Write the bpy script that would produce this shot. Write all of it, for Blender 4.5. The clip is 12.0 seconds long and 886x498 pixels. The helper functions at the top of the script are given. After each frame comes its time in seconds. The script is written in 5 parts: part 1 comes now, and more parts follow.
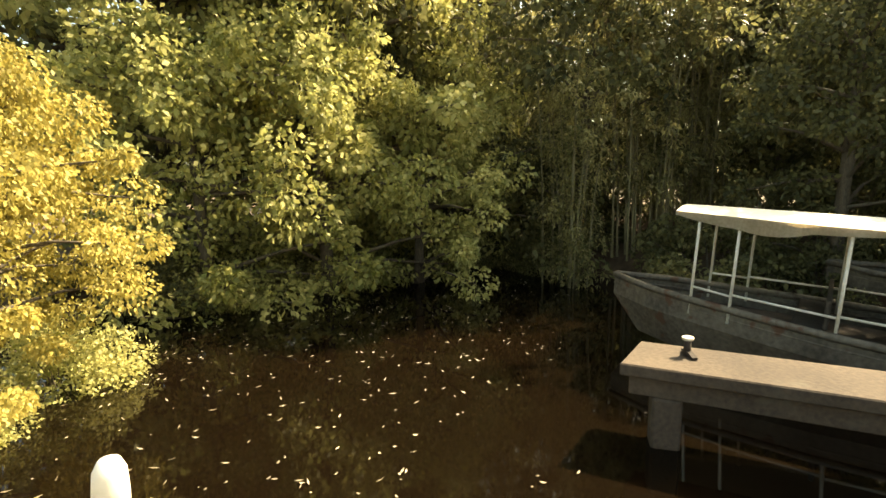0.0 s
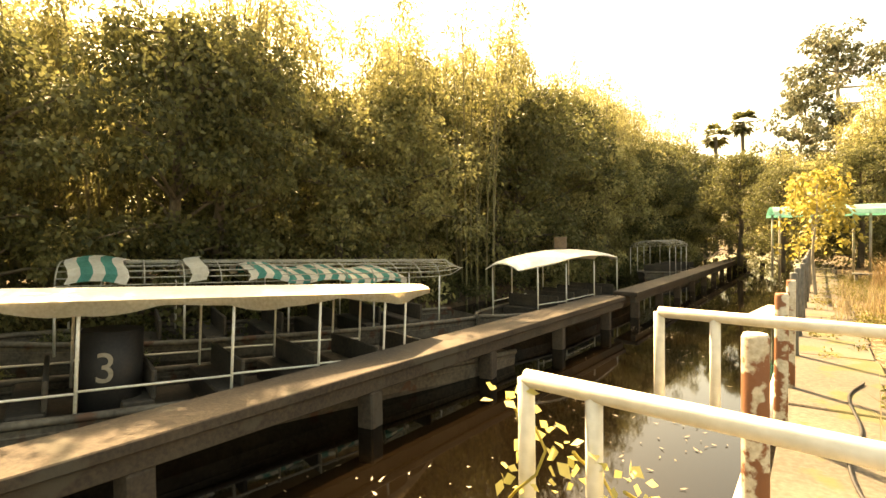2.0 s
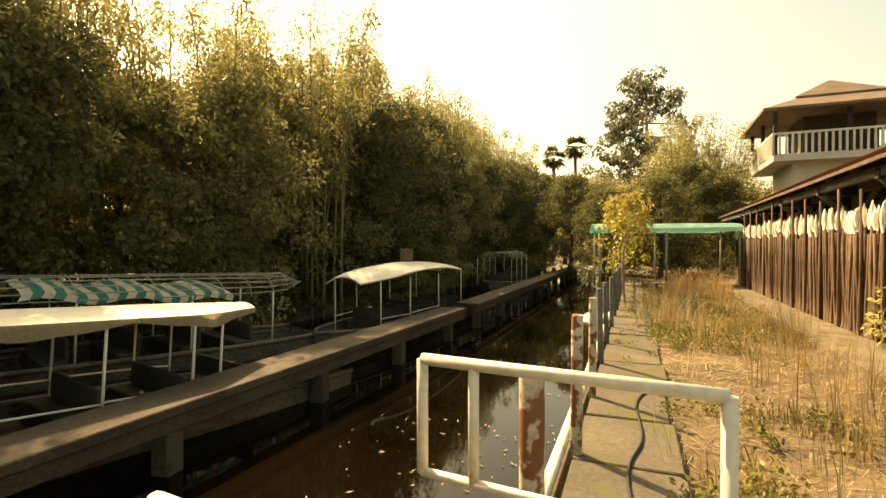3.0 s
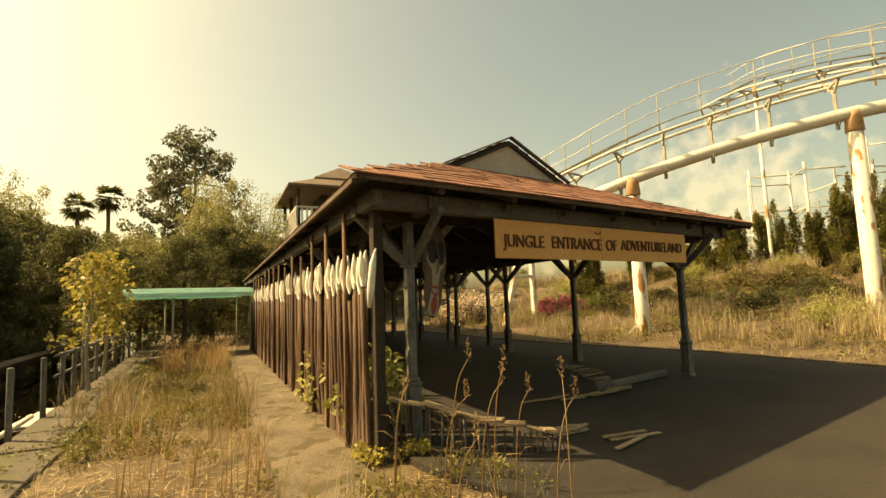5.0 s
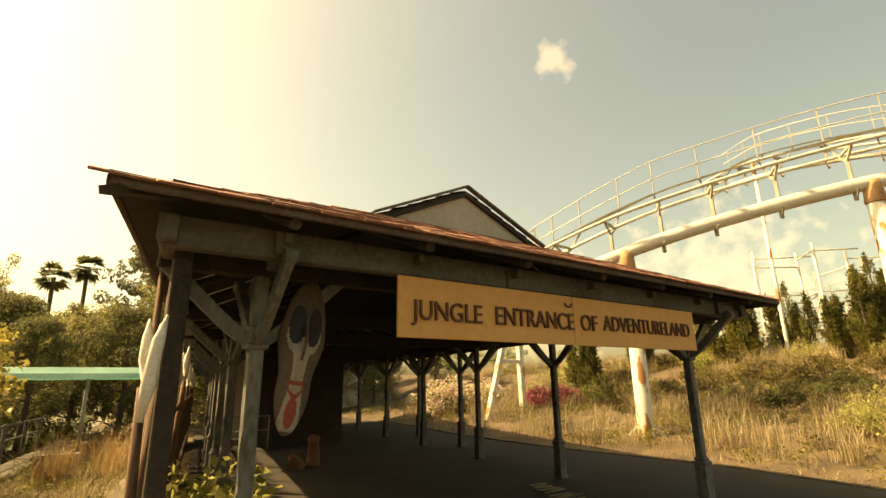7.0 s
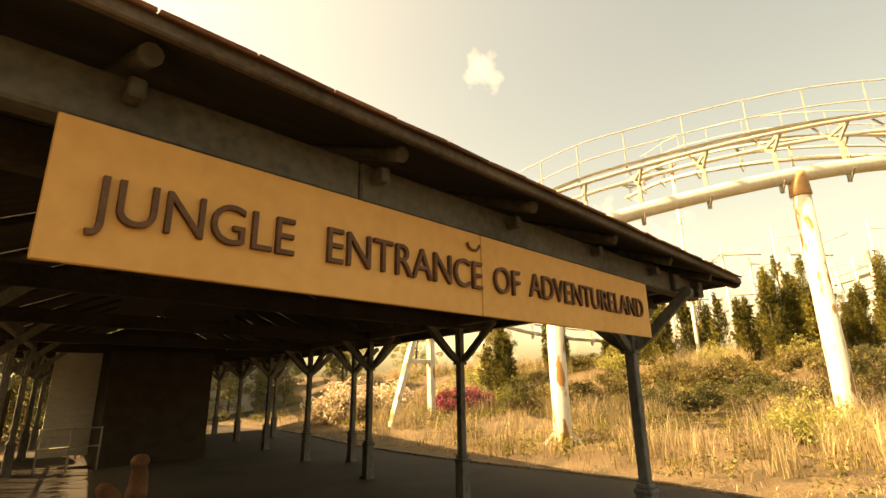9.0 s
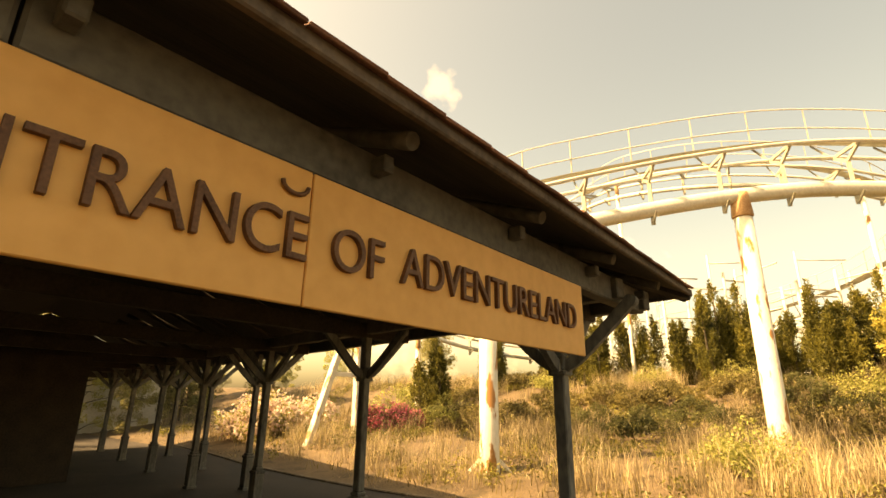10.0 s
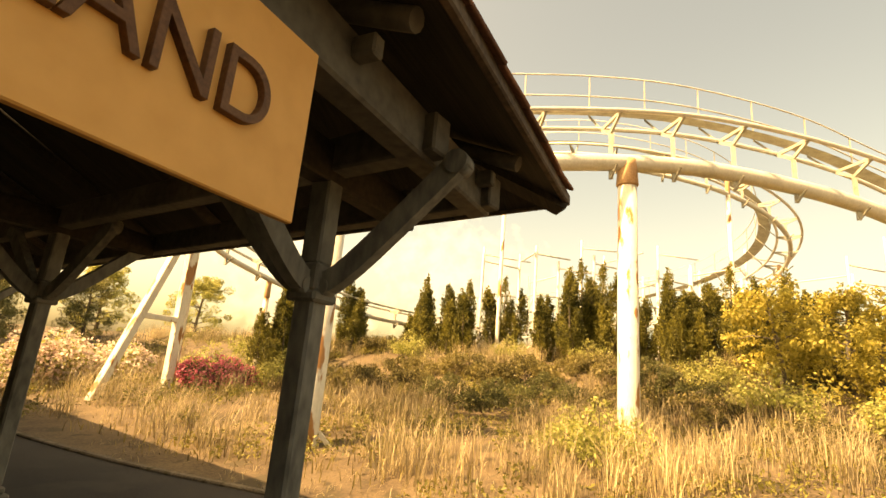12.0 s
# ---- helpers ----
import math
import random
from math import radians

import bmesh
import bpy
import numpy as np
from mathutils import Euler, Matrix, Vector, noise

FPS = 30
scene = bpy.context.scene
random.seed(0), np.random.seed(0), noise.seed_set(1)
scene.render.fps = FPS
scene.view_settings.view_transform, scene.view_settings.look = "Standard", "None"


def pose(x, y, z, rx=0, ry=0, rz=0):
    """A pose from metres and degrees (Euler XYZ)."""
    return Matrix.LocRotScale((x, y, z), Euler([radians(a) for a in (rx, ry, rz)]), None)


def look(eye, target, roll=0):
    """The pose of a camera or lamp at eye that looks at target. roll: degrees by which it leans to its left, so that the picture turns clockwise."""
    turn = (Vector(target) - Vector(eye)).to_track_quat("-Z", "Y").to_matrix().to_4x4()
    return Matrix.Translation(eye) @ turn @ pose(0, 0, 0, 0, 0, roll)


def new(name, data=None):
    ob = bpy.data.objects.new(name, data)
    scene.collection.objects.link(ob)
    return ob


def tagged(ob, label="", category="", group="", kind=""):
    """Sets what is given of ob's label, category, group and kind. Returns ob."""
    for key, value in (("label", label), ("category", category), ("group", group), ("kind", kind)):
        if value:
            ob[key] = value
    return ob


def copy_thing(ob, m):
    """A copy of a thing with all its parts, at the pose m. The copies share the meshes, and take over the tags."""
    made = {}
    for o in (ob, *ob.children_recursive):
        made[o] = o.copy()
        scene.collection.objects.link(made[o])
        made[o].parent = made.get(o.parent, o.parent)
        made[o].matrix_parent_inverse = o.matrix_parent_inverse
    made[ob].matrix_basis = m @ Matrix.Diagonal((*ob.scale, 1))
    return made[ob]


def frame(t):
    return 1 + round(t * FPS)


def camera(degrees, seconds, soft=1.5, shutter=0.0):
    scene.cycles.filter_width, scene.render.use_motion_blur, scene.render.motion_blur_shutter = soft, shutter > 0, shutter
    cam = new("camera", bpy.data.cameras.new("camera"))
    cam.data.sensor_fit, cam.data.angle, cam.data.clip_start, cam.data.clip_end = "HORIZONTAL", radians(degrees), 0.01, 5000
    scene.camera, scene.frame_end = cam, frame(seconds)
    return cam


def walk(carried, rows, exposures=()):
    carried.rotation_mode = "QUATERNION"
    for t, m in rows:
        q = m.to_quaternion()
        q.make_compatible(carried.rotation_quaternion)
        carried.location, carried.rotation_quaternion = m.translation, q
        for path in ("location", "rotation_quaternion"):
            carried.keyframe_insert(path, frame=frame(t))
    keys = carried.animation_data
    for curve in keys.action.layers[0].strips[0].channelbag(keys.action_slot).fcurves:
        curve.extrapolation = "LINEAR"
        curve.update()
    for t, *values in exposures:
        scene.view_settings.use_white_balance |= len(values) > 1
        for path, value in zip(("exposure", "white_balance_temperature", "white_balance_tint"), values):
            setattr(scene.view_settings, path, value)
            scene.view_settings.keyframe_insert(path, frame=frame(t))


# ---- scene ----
cam = camera(83.7, 12.0)
PATH = [
    (0, (-6.108, -8.115, 1.480), (-8.022, -8.624, 1.199), -0.6),
    (0.5, (-5.985, -8.021, 1.524), (-7.960, -7.792, 1.304), -1.1),
    (1, (-6.024, -7.805, 1.463), (-7.783, -6.875, 1.260), 0.6),
    (1.5, (-5.881, -7.553, 1.505), (-7.200, -6.054, 1.383), -1.0),
    (2, (-5.845, -7.101, 1.473), (-6.780, -5.334, 1.429), -0.8),
    (2.5, (-5.769, -6.880, 1.529), (-6.452, -5.000, 1.516), -0.5),
    (3, (-5.560, -6.688, 1.582), (-5.970, -4.731, 1.566), -0.0),
    (3.5, (-5.292, -6.428, 1.598), (-5.196, -4.431, 1.631), 0.5),
    (5.3, (-2.822, -5.401, 1.739), (-1.622, -3.817, 1.965), -2.2),
    (5.5, (-2.558, -5.294, 1.803), (-1.368, -3.706, 2.051), -1.9),
    (6, (-2.032, -5.038, 1.813), (-0.899, -3.434, 2.194), -1.6),
    (6.5, (-1.578, -4.702, 1.836), (-0.471, -3.117, 2.349), -1.4),
    (8.5, (0.396, -3.108, 1.768), (1.674, -1.655, 2.272), -0.3),
    (9, (0.835, -2.783, 1.788), (2.198, -1.419, 2.318), -0.9),
    (9.5, (1.528, -2.506, 1.835), (2.954, -1.217, 2.389), 0.2),
    (10, (2.106, -2.288, 1.882), (3.594, -1.086, 2.463), 0.7),
    (10.5, (2.762, -2.116, 1.909), (4.316, -1.000, 2.492), 1.9),
    (11, (3.373, -1.984, 1.885), (5.010, -0.964, 2.414), 2.6),
    (11.5, (4.030, -1.883, 1.846), (5.733, -0.953, 2.329), 3.7),
    (12, (4.615, -1.735, 1.843), (6.363, -0.890, 2.322), 4.9),
]
walk(
    cam,
    [(t, look(eye, target, roll)) for t, eye, target, roll in PATH],
    [(0, 2.12, 8800, 8), (0.5, 3.3, 8700, 18), (0.8, 3.4, 8600, 21), (1.5, 3.1, 11000, 18), (2.5, 1.85, 14500, 14), (3.5, 1.0, 14500, 11), (5.5, 0.78, 14500, 8), (9, 1.65, 19500, 20), (12, 1.62, 20000, 22)],
)

# ---- light ----
TO_SUN = Vector((-0.69, 0.677, 1.0)).normalized()
world = bpy.data.worlds.new("world")
scene.world = world
world.use_nodes = True
wn = world.node_tree.nodes
sky = wn.new("ShaderNodeTexSky")
sky.sky_type, sky.sun_disc = "NISHITA", False
sky.sun_elevation, sky.sun_rotation = radians(46.0), radians(-45.5)
sky.air_density, sky.dust_density, sky.ozone_density = 1.0, 3.8, 0.6
wn["Background"].inputs[1].default_value = 0.13
wl = world.node_tree.links.new


def sky_math(op, a, b=None, c=None):
    q = wn.new("ShaderNodeMath")
    q.operation = op
    for i, v in enumerate((a, b, c)):
        if v is None:
            continue
        if isinstance(v, (int, float)):
            q.inputs[i].default_value = v
        else:
            wl(v, q.inputs[i])
    return q.outputs[0]


# a small high cloud and a low bank of cumulus
sky_at, puff = wn.new("ShaderNodeTexCoord"), wn.new("ShaderNodeTexNoise")
puff.inputs["Scale"].default_value, puff.inputs["Detail"].default_value = 26, 8
wl(sky_at.outputs["Generated"], puff.inputs[0])
cloud = 0.0
for way, size, amount in (((0.633, 0.521, 0.573), 0.0012, 0.22), ((0.89, 0.40, 0.16), 0.02, 0.2), ((0.72, 0.66, 0.13), 0.014, 0.16)):
    near = wn.new("ShaderNodeVectorMath")
    near.operation = "DOT_PRODUCT"
    wl(sky_at.outputs["Generated"], near.inputs[0])
    near.inputs[1].default_value = Vector(way).normalized()
    inside = sky_math("MULTIPLY_ADD", near.outputs["Value"], 1 / size, 1 - 1 / size)
    shape = sky_math("MULTIPLY_ADD", puff.outputs[0], 4.2, -2.6)
    cover = wn.new("ShaderNodeMath")
    cover.operation, cover.use_clamp = "MULTIPLY_ADD", True
    wl(inside, cover.inputs[0]), wl(shape, cover.inputs[2])
    cover.inputs[1].default_value = 1.3
    cloud = sky_math("MULTIPLY_ADD", cover.outputs[0], amount, cloud)
pale = wn.new("ShaderNodeMix")
pale.data_type = "RGBA"
pale.inputs[7].default_value = (9.0, 8.2, 6.8, 1)
haze = wn.new("ShaderNodeMix")
haze.data_type, haze.blend_type = "RGBA", "MULTIPLY"
haze.inputs[0].default_value, haze.inputs[7].default_value = 1.0, (0.95, 1.0, 0.88, 1)
wl(sky.outputs[0], haze.inputs[6])
wl(cloud, pale.inputs[0]), wl(haze.outputs[2], pale.inputs[6])
wl(pale.outputs[2], wn["Background"].inputs[0])
sun_data = bpy.data.lights.new("sun", "SUN")
sun_data.energy, sun_data.angle, sun_data.color = 4.8, radians(0.6), (1.0, 0.9, 0.74)
new("sun", sun_data).matrix_world = look(TO_SUN * 60, (0, 0, 0))


# ---- materials ----
def mat(name, dark, light, rough=0.75, scale=3.0, bump=0.3, metal=0.0, fine=9.0, vary=0.0, spot=None, spot_at=0.62, stretch=(1, 1, 1), spec=0.4):
    m = bpy.data.materials.new(name)
    m.use_nodes = True
    nt = m.node_tree
    n, link = nt.nodes, nt.links.new
    b = n["Principled BSDF"]
    b.inputs["Specular IOR Level"].default_value = spec
    tc, mp = n.new("ShaderNodeTexCoord"), n.new("ShaderNodeMapping")
    mp.inputs["Scale"].default_value = stretch
    link(tc.outputs["Object"], mp.inputs[0])
    big, small = n.new("ShaderNodeTexNoise"), n.new("ShaderNodeTexNoise")
    big.inputs["Scale"].default_value, small.inputs["Scale"].default_value = scale, scale * fine
    big.inputs["Detail"].default_value, small.inputs["Detail"].default_value = 4, 5
    link(mp.outputs[0], big.inputs[0]), link(mp.outputs[0], small.inputs[0])
    add = n.new("ShaderNodeMath")
    add.operation = "MULTIPLY_ADD"
    link(small.outputs[0], add.inputs[0])
    add.inputs[1].default_value = 0.5
    half = n.new("ShaderNodeMath")
    half.operation = "MULTIPLY"
    half.inputs[1].default_value = 0.5
    link(big.outputs[0], half.inputs[0]), link(half.outputs[0], add.inputs[2])
    ramp = n.new("ShaderNodeValToRGB")
    ramp.color_ramp.elements[0].position, ramp.color_ramp.elements[1].position = 0.34, 0.66
    ramp.color_ramp.elements[0].color, ramp.color_ramp.elements[1].color = (*dark, 1), (*light, 1)
    link(add.outputs[0], ramp.inputs[0])
    out = ramp.outputs[0]
    if spot:
        sp, sr, mx = n.new("ShaderNodeTexNoise"), n.new("ShaderNodeValToRGB"), n.new("ShaderNodeMix")
        sp.inputs["Scale"].default_value, sp.inputs["Detail"].default_value = scale * 1.7, 6
        link(mp.outputs[0], sp.inputs[0]), link(sp.outputs[0], sr.inputs[0])
        sr.color_ramp.elements[0].position, sr.color_ramp.elements[1].position = spot_at, spot_at + 0.05
        mx.data_type = "RGBA"
        mx.inputs[7].default_value = (*spot, 1)
        link(sr.outputs[0], mx.inputs[0]), link(out, mx.inputs[6])
        out = mx.outputs[2]
    if vary:
        oi, hs, mr = n.new("ShaderNodeObjectInfo"), n.new("ShaderNodeHueSaturation"), n.new("ShaderNodeMapRange")
        mr.inputs[3].default_value, mr.inputs[4].default_value = 1 - vary, 1 + vary
        link(oi.outputs["Random"], mr.inputs[0]), link(mr.outputs[0], hs.inputs["Value"]), link(out, hs.inputs["Color"])
        out = hs.outputs[0]
    link(out, b.inputs["Base Color"])
    b.inputs["Roughness"].default_value, b.inputs["Metallic"].default_value = rough, metal
    if bump:
        bp = n.new("ShaderNodeBump")
        bp.inputs["Strength"].default_value, bp.inputs["Distance"].default_value = bump, 0.02
        link(add.outputs[0], bp.inputs["Height"]), link(bp.outputs[0], b.inputs["Normal"])
    return m


def leaf_mat(name, dark, light, glow=0.35, scale=0.7):
    m = bpy.data.materials.new(name)
    m.use_nodes = True
    nt = m.node_tree
    n, link = nt.nodes, nt.links.new
    n.remove(n["Principled BSDF"])
    geo, tc, noise_big = n.new("ShaderNodeNewGeometry"), n.new("ShaderNodeTexCoord"), n.new("ShaderNodeTexNoise")
    noise_big.inputs["Scale"].default_value = scale
    link(tc.outputs["Object"], noise_big.inputs[0])
    mixv = n.new("ShaderNodeMath")
    mixv.operation = "MULTIPLY_ADD"
    mixv.inputs[1].default_value = 0.6
    sub = n.new("ShaderNodeMath")
    sub.operation = "MULTIPLY_ADD"
    sub.inputs[1].default_value, sub.inputs[2].default_value = 1.6, -0.6
    link(noise_big.outputs[0], sub.inputs[0])
    link(geo.outputs["Random Per Island"], mixv.inputs[0]), link(sub.outputs[0], mixv.inputs[2])
    ramp = n.new("ShaderNodeValToRGB")
    ramp.color_ramp.elements[0].position, ramp.color_ramp.elements[1].position = 0.1, 0.9
    ramp.color_ramp.elements[0].color, ramp.color_ramp.elements[1].color = (*dark, 1), (*light, 1)
    link(mixv.outputs[0], ramp.inputs[0])
    pb, tr, mx = n.new("ShaderNodeBsdfPrincipled"), n.new("ShaderNodeBsdfTranslucent"), n.new("ShaderNodeMixShader")
    pb.inputs["Roughness"].default_value = 0.55
    pb.inputs["Specular IOR Level"].default_value = 0.35
    mx.inputs[0].default_value = glow
    link(ramp.outputs[0], pb.inputs["Base Color"]), link(ramp.outputs[0], tr.inputs[0])
    link(pb.outputs[0], mx.inputs[1]), link(tr.outputs[0], mx.inputs[2]), link(mx.outputs[0], n["Material Output"].inputs[0])
    return m


GREY_WOOD = mat("grey_wood", (0.07, 0.07, 0.065), (0.20, 0.20, 0.185), 0.8, 2.5, 0.4, vary=0.12, stretch=(1, 1, 0.4))
BEAM = mat("beam_paint", (0.055, 0.05, 0.045), (0.14, 0.13, 0.115), 0.75, 2.0, 0.35, spot=(0.07, 0.06, 0.05), spot_at=0.66)
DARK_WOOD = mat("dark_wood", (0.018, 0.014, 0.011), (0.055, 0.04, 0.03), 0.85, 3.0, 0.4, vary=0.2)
LOG = mat("brown_log", (0.04, 0.022, 0.015), (0.19, 0.115, 0.075), 0.85, 4.0, 0.6, vary=0.35, stretch=(1, 1, 0.15))
WHITE_TIP = mat("white_paint_tip", (0.55, 0.53, 0.47), (0.82, 0.80, 0.73), 0.7, 6.0, 0.2, vary=0.06)
ORANGE = mat("orange_board", (0.70, 0.345, 0.12), (0.82, 0.43, 0.165), 0.62, 0.8, 0.05, fine=14, spec=0.3)
LETTER = mat("letter_wood", (0.085, 0.034, 0.018), (0.19, 0.085, 0.045), 0.65, 9.0, 0.25)
SHINGLE = mat("shingle", (0.115, 0.048, 0.032), (0.30, 0.13, 0.08), 0.85, 5.0, 0.5, vary=0.35)
PLASTER = mat("gable_board", (0.38, 0.35, 0.29), (0.52, 0.48, 0.40), 0.85, 1.2, 0.15)
ASPHALT = mat("asphalt", (0.012, 0.010, 0.008), (0.046, 0.038, 0.03), 0.9, 0.6, 0.9, fine=90, spot=(0.034, 0.028, 0.022), spot_at=0.58)
PATH_STONE = mat("worn_path", (0.06, 0.047, 0.032), (0.20, 0.16, 0.11), 0.9, 1.6, 0.6, fine=18, spot=(0.075, 0.06, 0.03), spot_at=0.54)
DOCK = mat("dock_concrete", (0.032, 0.024, 0.018), (0.09, 0.068, 0.048), 0.9, 1.1, 0.5, fine=22, spot=(0.07, 0.06, 0.045), spot_at=0.6)
SOIL = mat("dry_soil", (0.045, 0.03, 0.019), (0.17, 0.12, 0.07), 0.95, 0.9, 0.9, fine=22, spot=(0.06, 0.045, 0.025), spot_at=0.57)
WHITE_PIPE = mat("white_pipe", (0.55, 0.52, 0.43), (0.78, 0.75, 0.66), 0.5, 3.0, 0.15, spot=(0.32, 0.17, 0.08), spot_at=0.72)
RUSTY = mat("rusty_white_steel", (0.58, 0.55, 0.46), (0.78, 0.75, 0.66), 0.55, 1.3, 0.15, spot=(0.34, 0.16, 0.06), spot_at=0.555, stretch=(1.6, 1.6, 0.55))
STEEL = mat("white_steel", (0.50, 0.49, 0.43), (0.70, 0.69, 0.62), 0.5, 2.0, 0.1, spot=(0.4, 0.22, 0.1), spot_at=0.74)
RUST_CAP = mat("rust_orange", (0.34, 0.17, 0.08), (0.56, 0.36, 0.21), 0.75, 3.0, 0.3)
STRUT = mat("strut_steel", (0.22, 0.21, 0.17), (0.42, 0.41, 0.34), 0.6, 3.0, 0.2)
CANVAS = mat("canvas", (0.62, 0.58, 0.48), (0.80, 0.77, 0.68), 0.8, 2.0, 0.25)
CANVAS_TAN = mat("canvas_valance", (0.40, 0.33, 0.22), (0.60, 0.52, 0.38), 0.85, 3.0, 0.25)
GREEN = mat("green_sheet", (0.16, 0.42, 0.36), (0.30, 0.56, 0.49), 0.55, 1.5, 0.1, spot=(0.35, 0.5, 0.4), spot_at=0.68)
TEAL = mat("teal_stripe", (0.02, 0.22, 0.18), (0.06, 0.36, 0.29), 0.8, 3.0, 0.2)
HULL = mat("hull_grey", (0.055, 0.045, 0.034), (0.17, 0.145, 0.11), 0.8, 2.0, 0.4, spot=(0.10, 0.05, 0.03), spot_at=0.6)
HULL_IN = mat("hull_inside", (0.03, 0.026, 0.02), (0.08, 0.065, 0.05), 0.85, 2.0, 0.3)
BARK = mat("bark", (0.05, 0.04, 0.03), (0.17, 0.14, 0.10), 0.9, 4.0, 0.7, stretch=(1, 1, 0.3))
PALE_BARK = mat("pale_bark", (0.22, 0.20, 0.16), (0.42, 0.39, 0.32), 0.85, 3.0, 0.4, stretch=(1, 1, 0.3))
CULM = mat("bamboo_culm", (0.10, 0.09, 0.045), (0.22, 0.19, 0.10), 0.6, 3.0, 0.1)
LEAF_MID = leaf_mat("leaf_mid", (0.065, 0.072, 0.028), (0.29, 0.27, 0.115), 0.55)
LEAF_LIGHT = leaf_mat("leaf_light", (0.17, 0.185, 0.05), (0.55, 0.52, 0.21), 0.5)
LEAF_YELLOW = leaf_mat("leaf_yellow", (0.22, 0.19, 0.045), (0.55, 0.46, 0.14), 0.4)
LEAF_DARK = leaf_mat("leaf_dark", (0.045, 0.052, 0.021), (0.20, 0.195, 0.08), 0.5)
LEAF_CONIFER = leaf_mat("leaf_conifer", (0.04, 0.045, 0.012), (0.26, 0.23, 0.06), 0.35)
LEAF_BAMBOO = leaf_mat("leaf_bamboo", (0.12, 0.12, 0.045), (0.42, 0.38, 0.17), 0.52)
LEAF_EUCA = leaf_mat("leaf_euca", (0.08, 0.085, 0.05), (0.24, 0.24, 0.15), 0.4)
STRAW = leaf_mat("straw", (0.14, 0.105, 0.06), (0.62, 0.50, 0.31), 0.35, 0.25)
SCRUB = leaf_mat("scrub_leaf", (0.06, 0.052, 0.02), (0.27, 0.22, 0.085), 0.35)
HERB = leaf_mat("herb", (0.07, 0.075, 0.018), (0.30, 0.26, 0.08), 0.35, 0.5)
RED_STRAW = leaf_mat("red_straw", (0.22, 0.13, 0.06), (0.48, 0.33, 0.17), 0.35, 0.6)
STRAW_GREEN = leaf_mat("straw_green", (0.09, 0.07, 0.022), (0.31, 0.24, 0.085), 0.35, 0.4)
PINK = leaf_mat("pink_petals", (0.40, 0.07, 0.12), (0.66, 0.20, 0.27), 0.3)
PALE_PETAL = leaf_mat("pale_petals", (0.60, 0.42, 0.36), (0.85, 0.76, 0.66), 0.3)
FLOAT_LEAF = leaf_mat("floating_leaf", (0.14, 0.11, 0.07), (0.50, 0.44, 0.32), 0.1)
MUD = mat("mud", (0.05, 0.032, 0.018), (0.12, 0.08, 0.045), 0.9, 0.6, 0.5)
WHITE_WALL = mat("white_siding", (0.45, 0.44, 0.40), (0.62, 0.60, 0.54), 0.75, 1.5, 0.2)
TERRACOTTA = mat("terracotta", (0.12, 0.05, 0.028), (0.24, 0.11, 0.06), 0.7, 4.0, 0.2)
RED_PAINT = mat("red_paint", (0.22, 0.03, 0.025), (0.36, 0.06, 0.045), 0.6, 4.0, 0.1)
BONE = mat("mask_bone", (0.22, 0.19, 0.15), (0.38, 0.33, 0.27), 0.7, 4.0, 0.2)
MASK_BROWN = mat("mask_brown", (0.07, 0.045, 0.032), (0.14, 0.095, 0.07), 0.75, 4.0, 0.2)
BLACK = mat("black_paint", (0.008, 0.008, 0.008), (0.025, 0.022, 0.02), 0.6, 4.0, 0.1)

water_mat = bpy.data.materials.new("canal_water")
water_mat.use_nodes = True
_n = water_mat.node_tree.nodes
_b = _n["Principled BSDF"]
_b.inputs["Base Color"].default_value = (0.0042, 0.0026, 0.0013, 1)
_b.inputs["Roughness"].default_value, _b.inputs["IOR"].default_value = 0.04, 1.33
_w, _p = _n.new("ShaderNodeTexNoise"), _n.new("ShaderNodeBump")
_w.inputs["Scale"].default_value, _p.inputs["Strength"].default_value, _p.inputs["Distance"].default_value = 2.2, 0.05, 0.02
water_mat.node_tree.links.new(_w.outputs[0], _p.inputs["Height"])
water_mat.node_tree.links.new(_p.outputs[0], _b.inputs["Normal"])


# ---- mesh tools ----
def finish(name, bm, material, parent=None, label="", smooth=False):
    me = bpy.data.meshes.new(name)
    bmesh.ops.recalc_face_normals(bm, faces=bm.faces)
    bm.to_mesh(me)
    bm.free()
    for m in material if isinstance(material, (list, tuple)) else (material,):
        me.materials.append(m)
    if smooth:
        me.polygons.foreach_set("use_smooth", [True] * len(me.polygons))
    ob = new(name, me)
    if parent:
        ob.parent = parent
    if label:
        tagged(ob, label)
    return ob


def part(name, bm, material, parent, label="", smooth=False):
    return finish(name, bm, material, parent, label, smooth)


def thing(name, m=None, label="", category="", group="", kind=""):
    ob = new(name)
    ob.empty_display_size = 0.1
    if m is not None:
        ob.matrix_basis = m
    return tagged(ob, label, category, group, kind)


def box(bm, lo, hi, bevel=0.0, m=None, mi=0):
    got = bmesh.ops.create_cube(bm, size=1.0)
    vs = got["verts"]
    for v in vs:
        v.co = Vector([(lo[i] + hi[i]) / 2 + v.co[i] * (hi[i] - lo[i]) for i in range(3)])
    if bevel:
        es = list({e for v in vs for e in v.link_edges})
        r = bmesh.ops.bevel(bm, geom=es, offset=bevel, segments=1, affect="EDGES")
        vs = list({v for f in r["faces"] for v in f.verts} | {v for v in vs if v.is_valid})
    if m is not None:
        bmesh.ops.transform(bm, matrix=m, verts=vs)
    if mi:
        for f in {f for v in vs for f in v.link_faces}:
            f.material_index = mi
    return vs


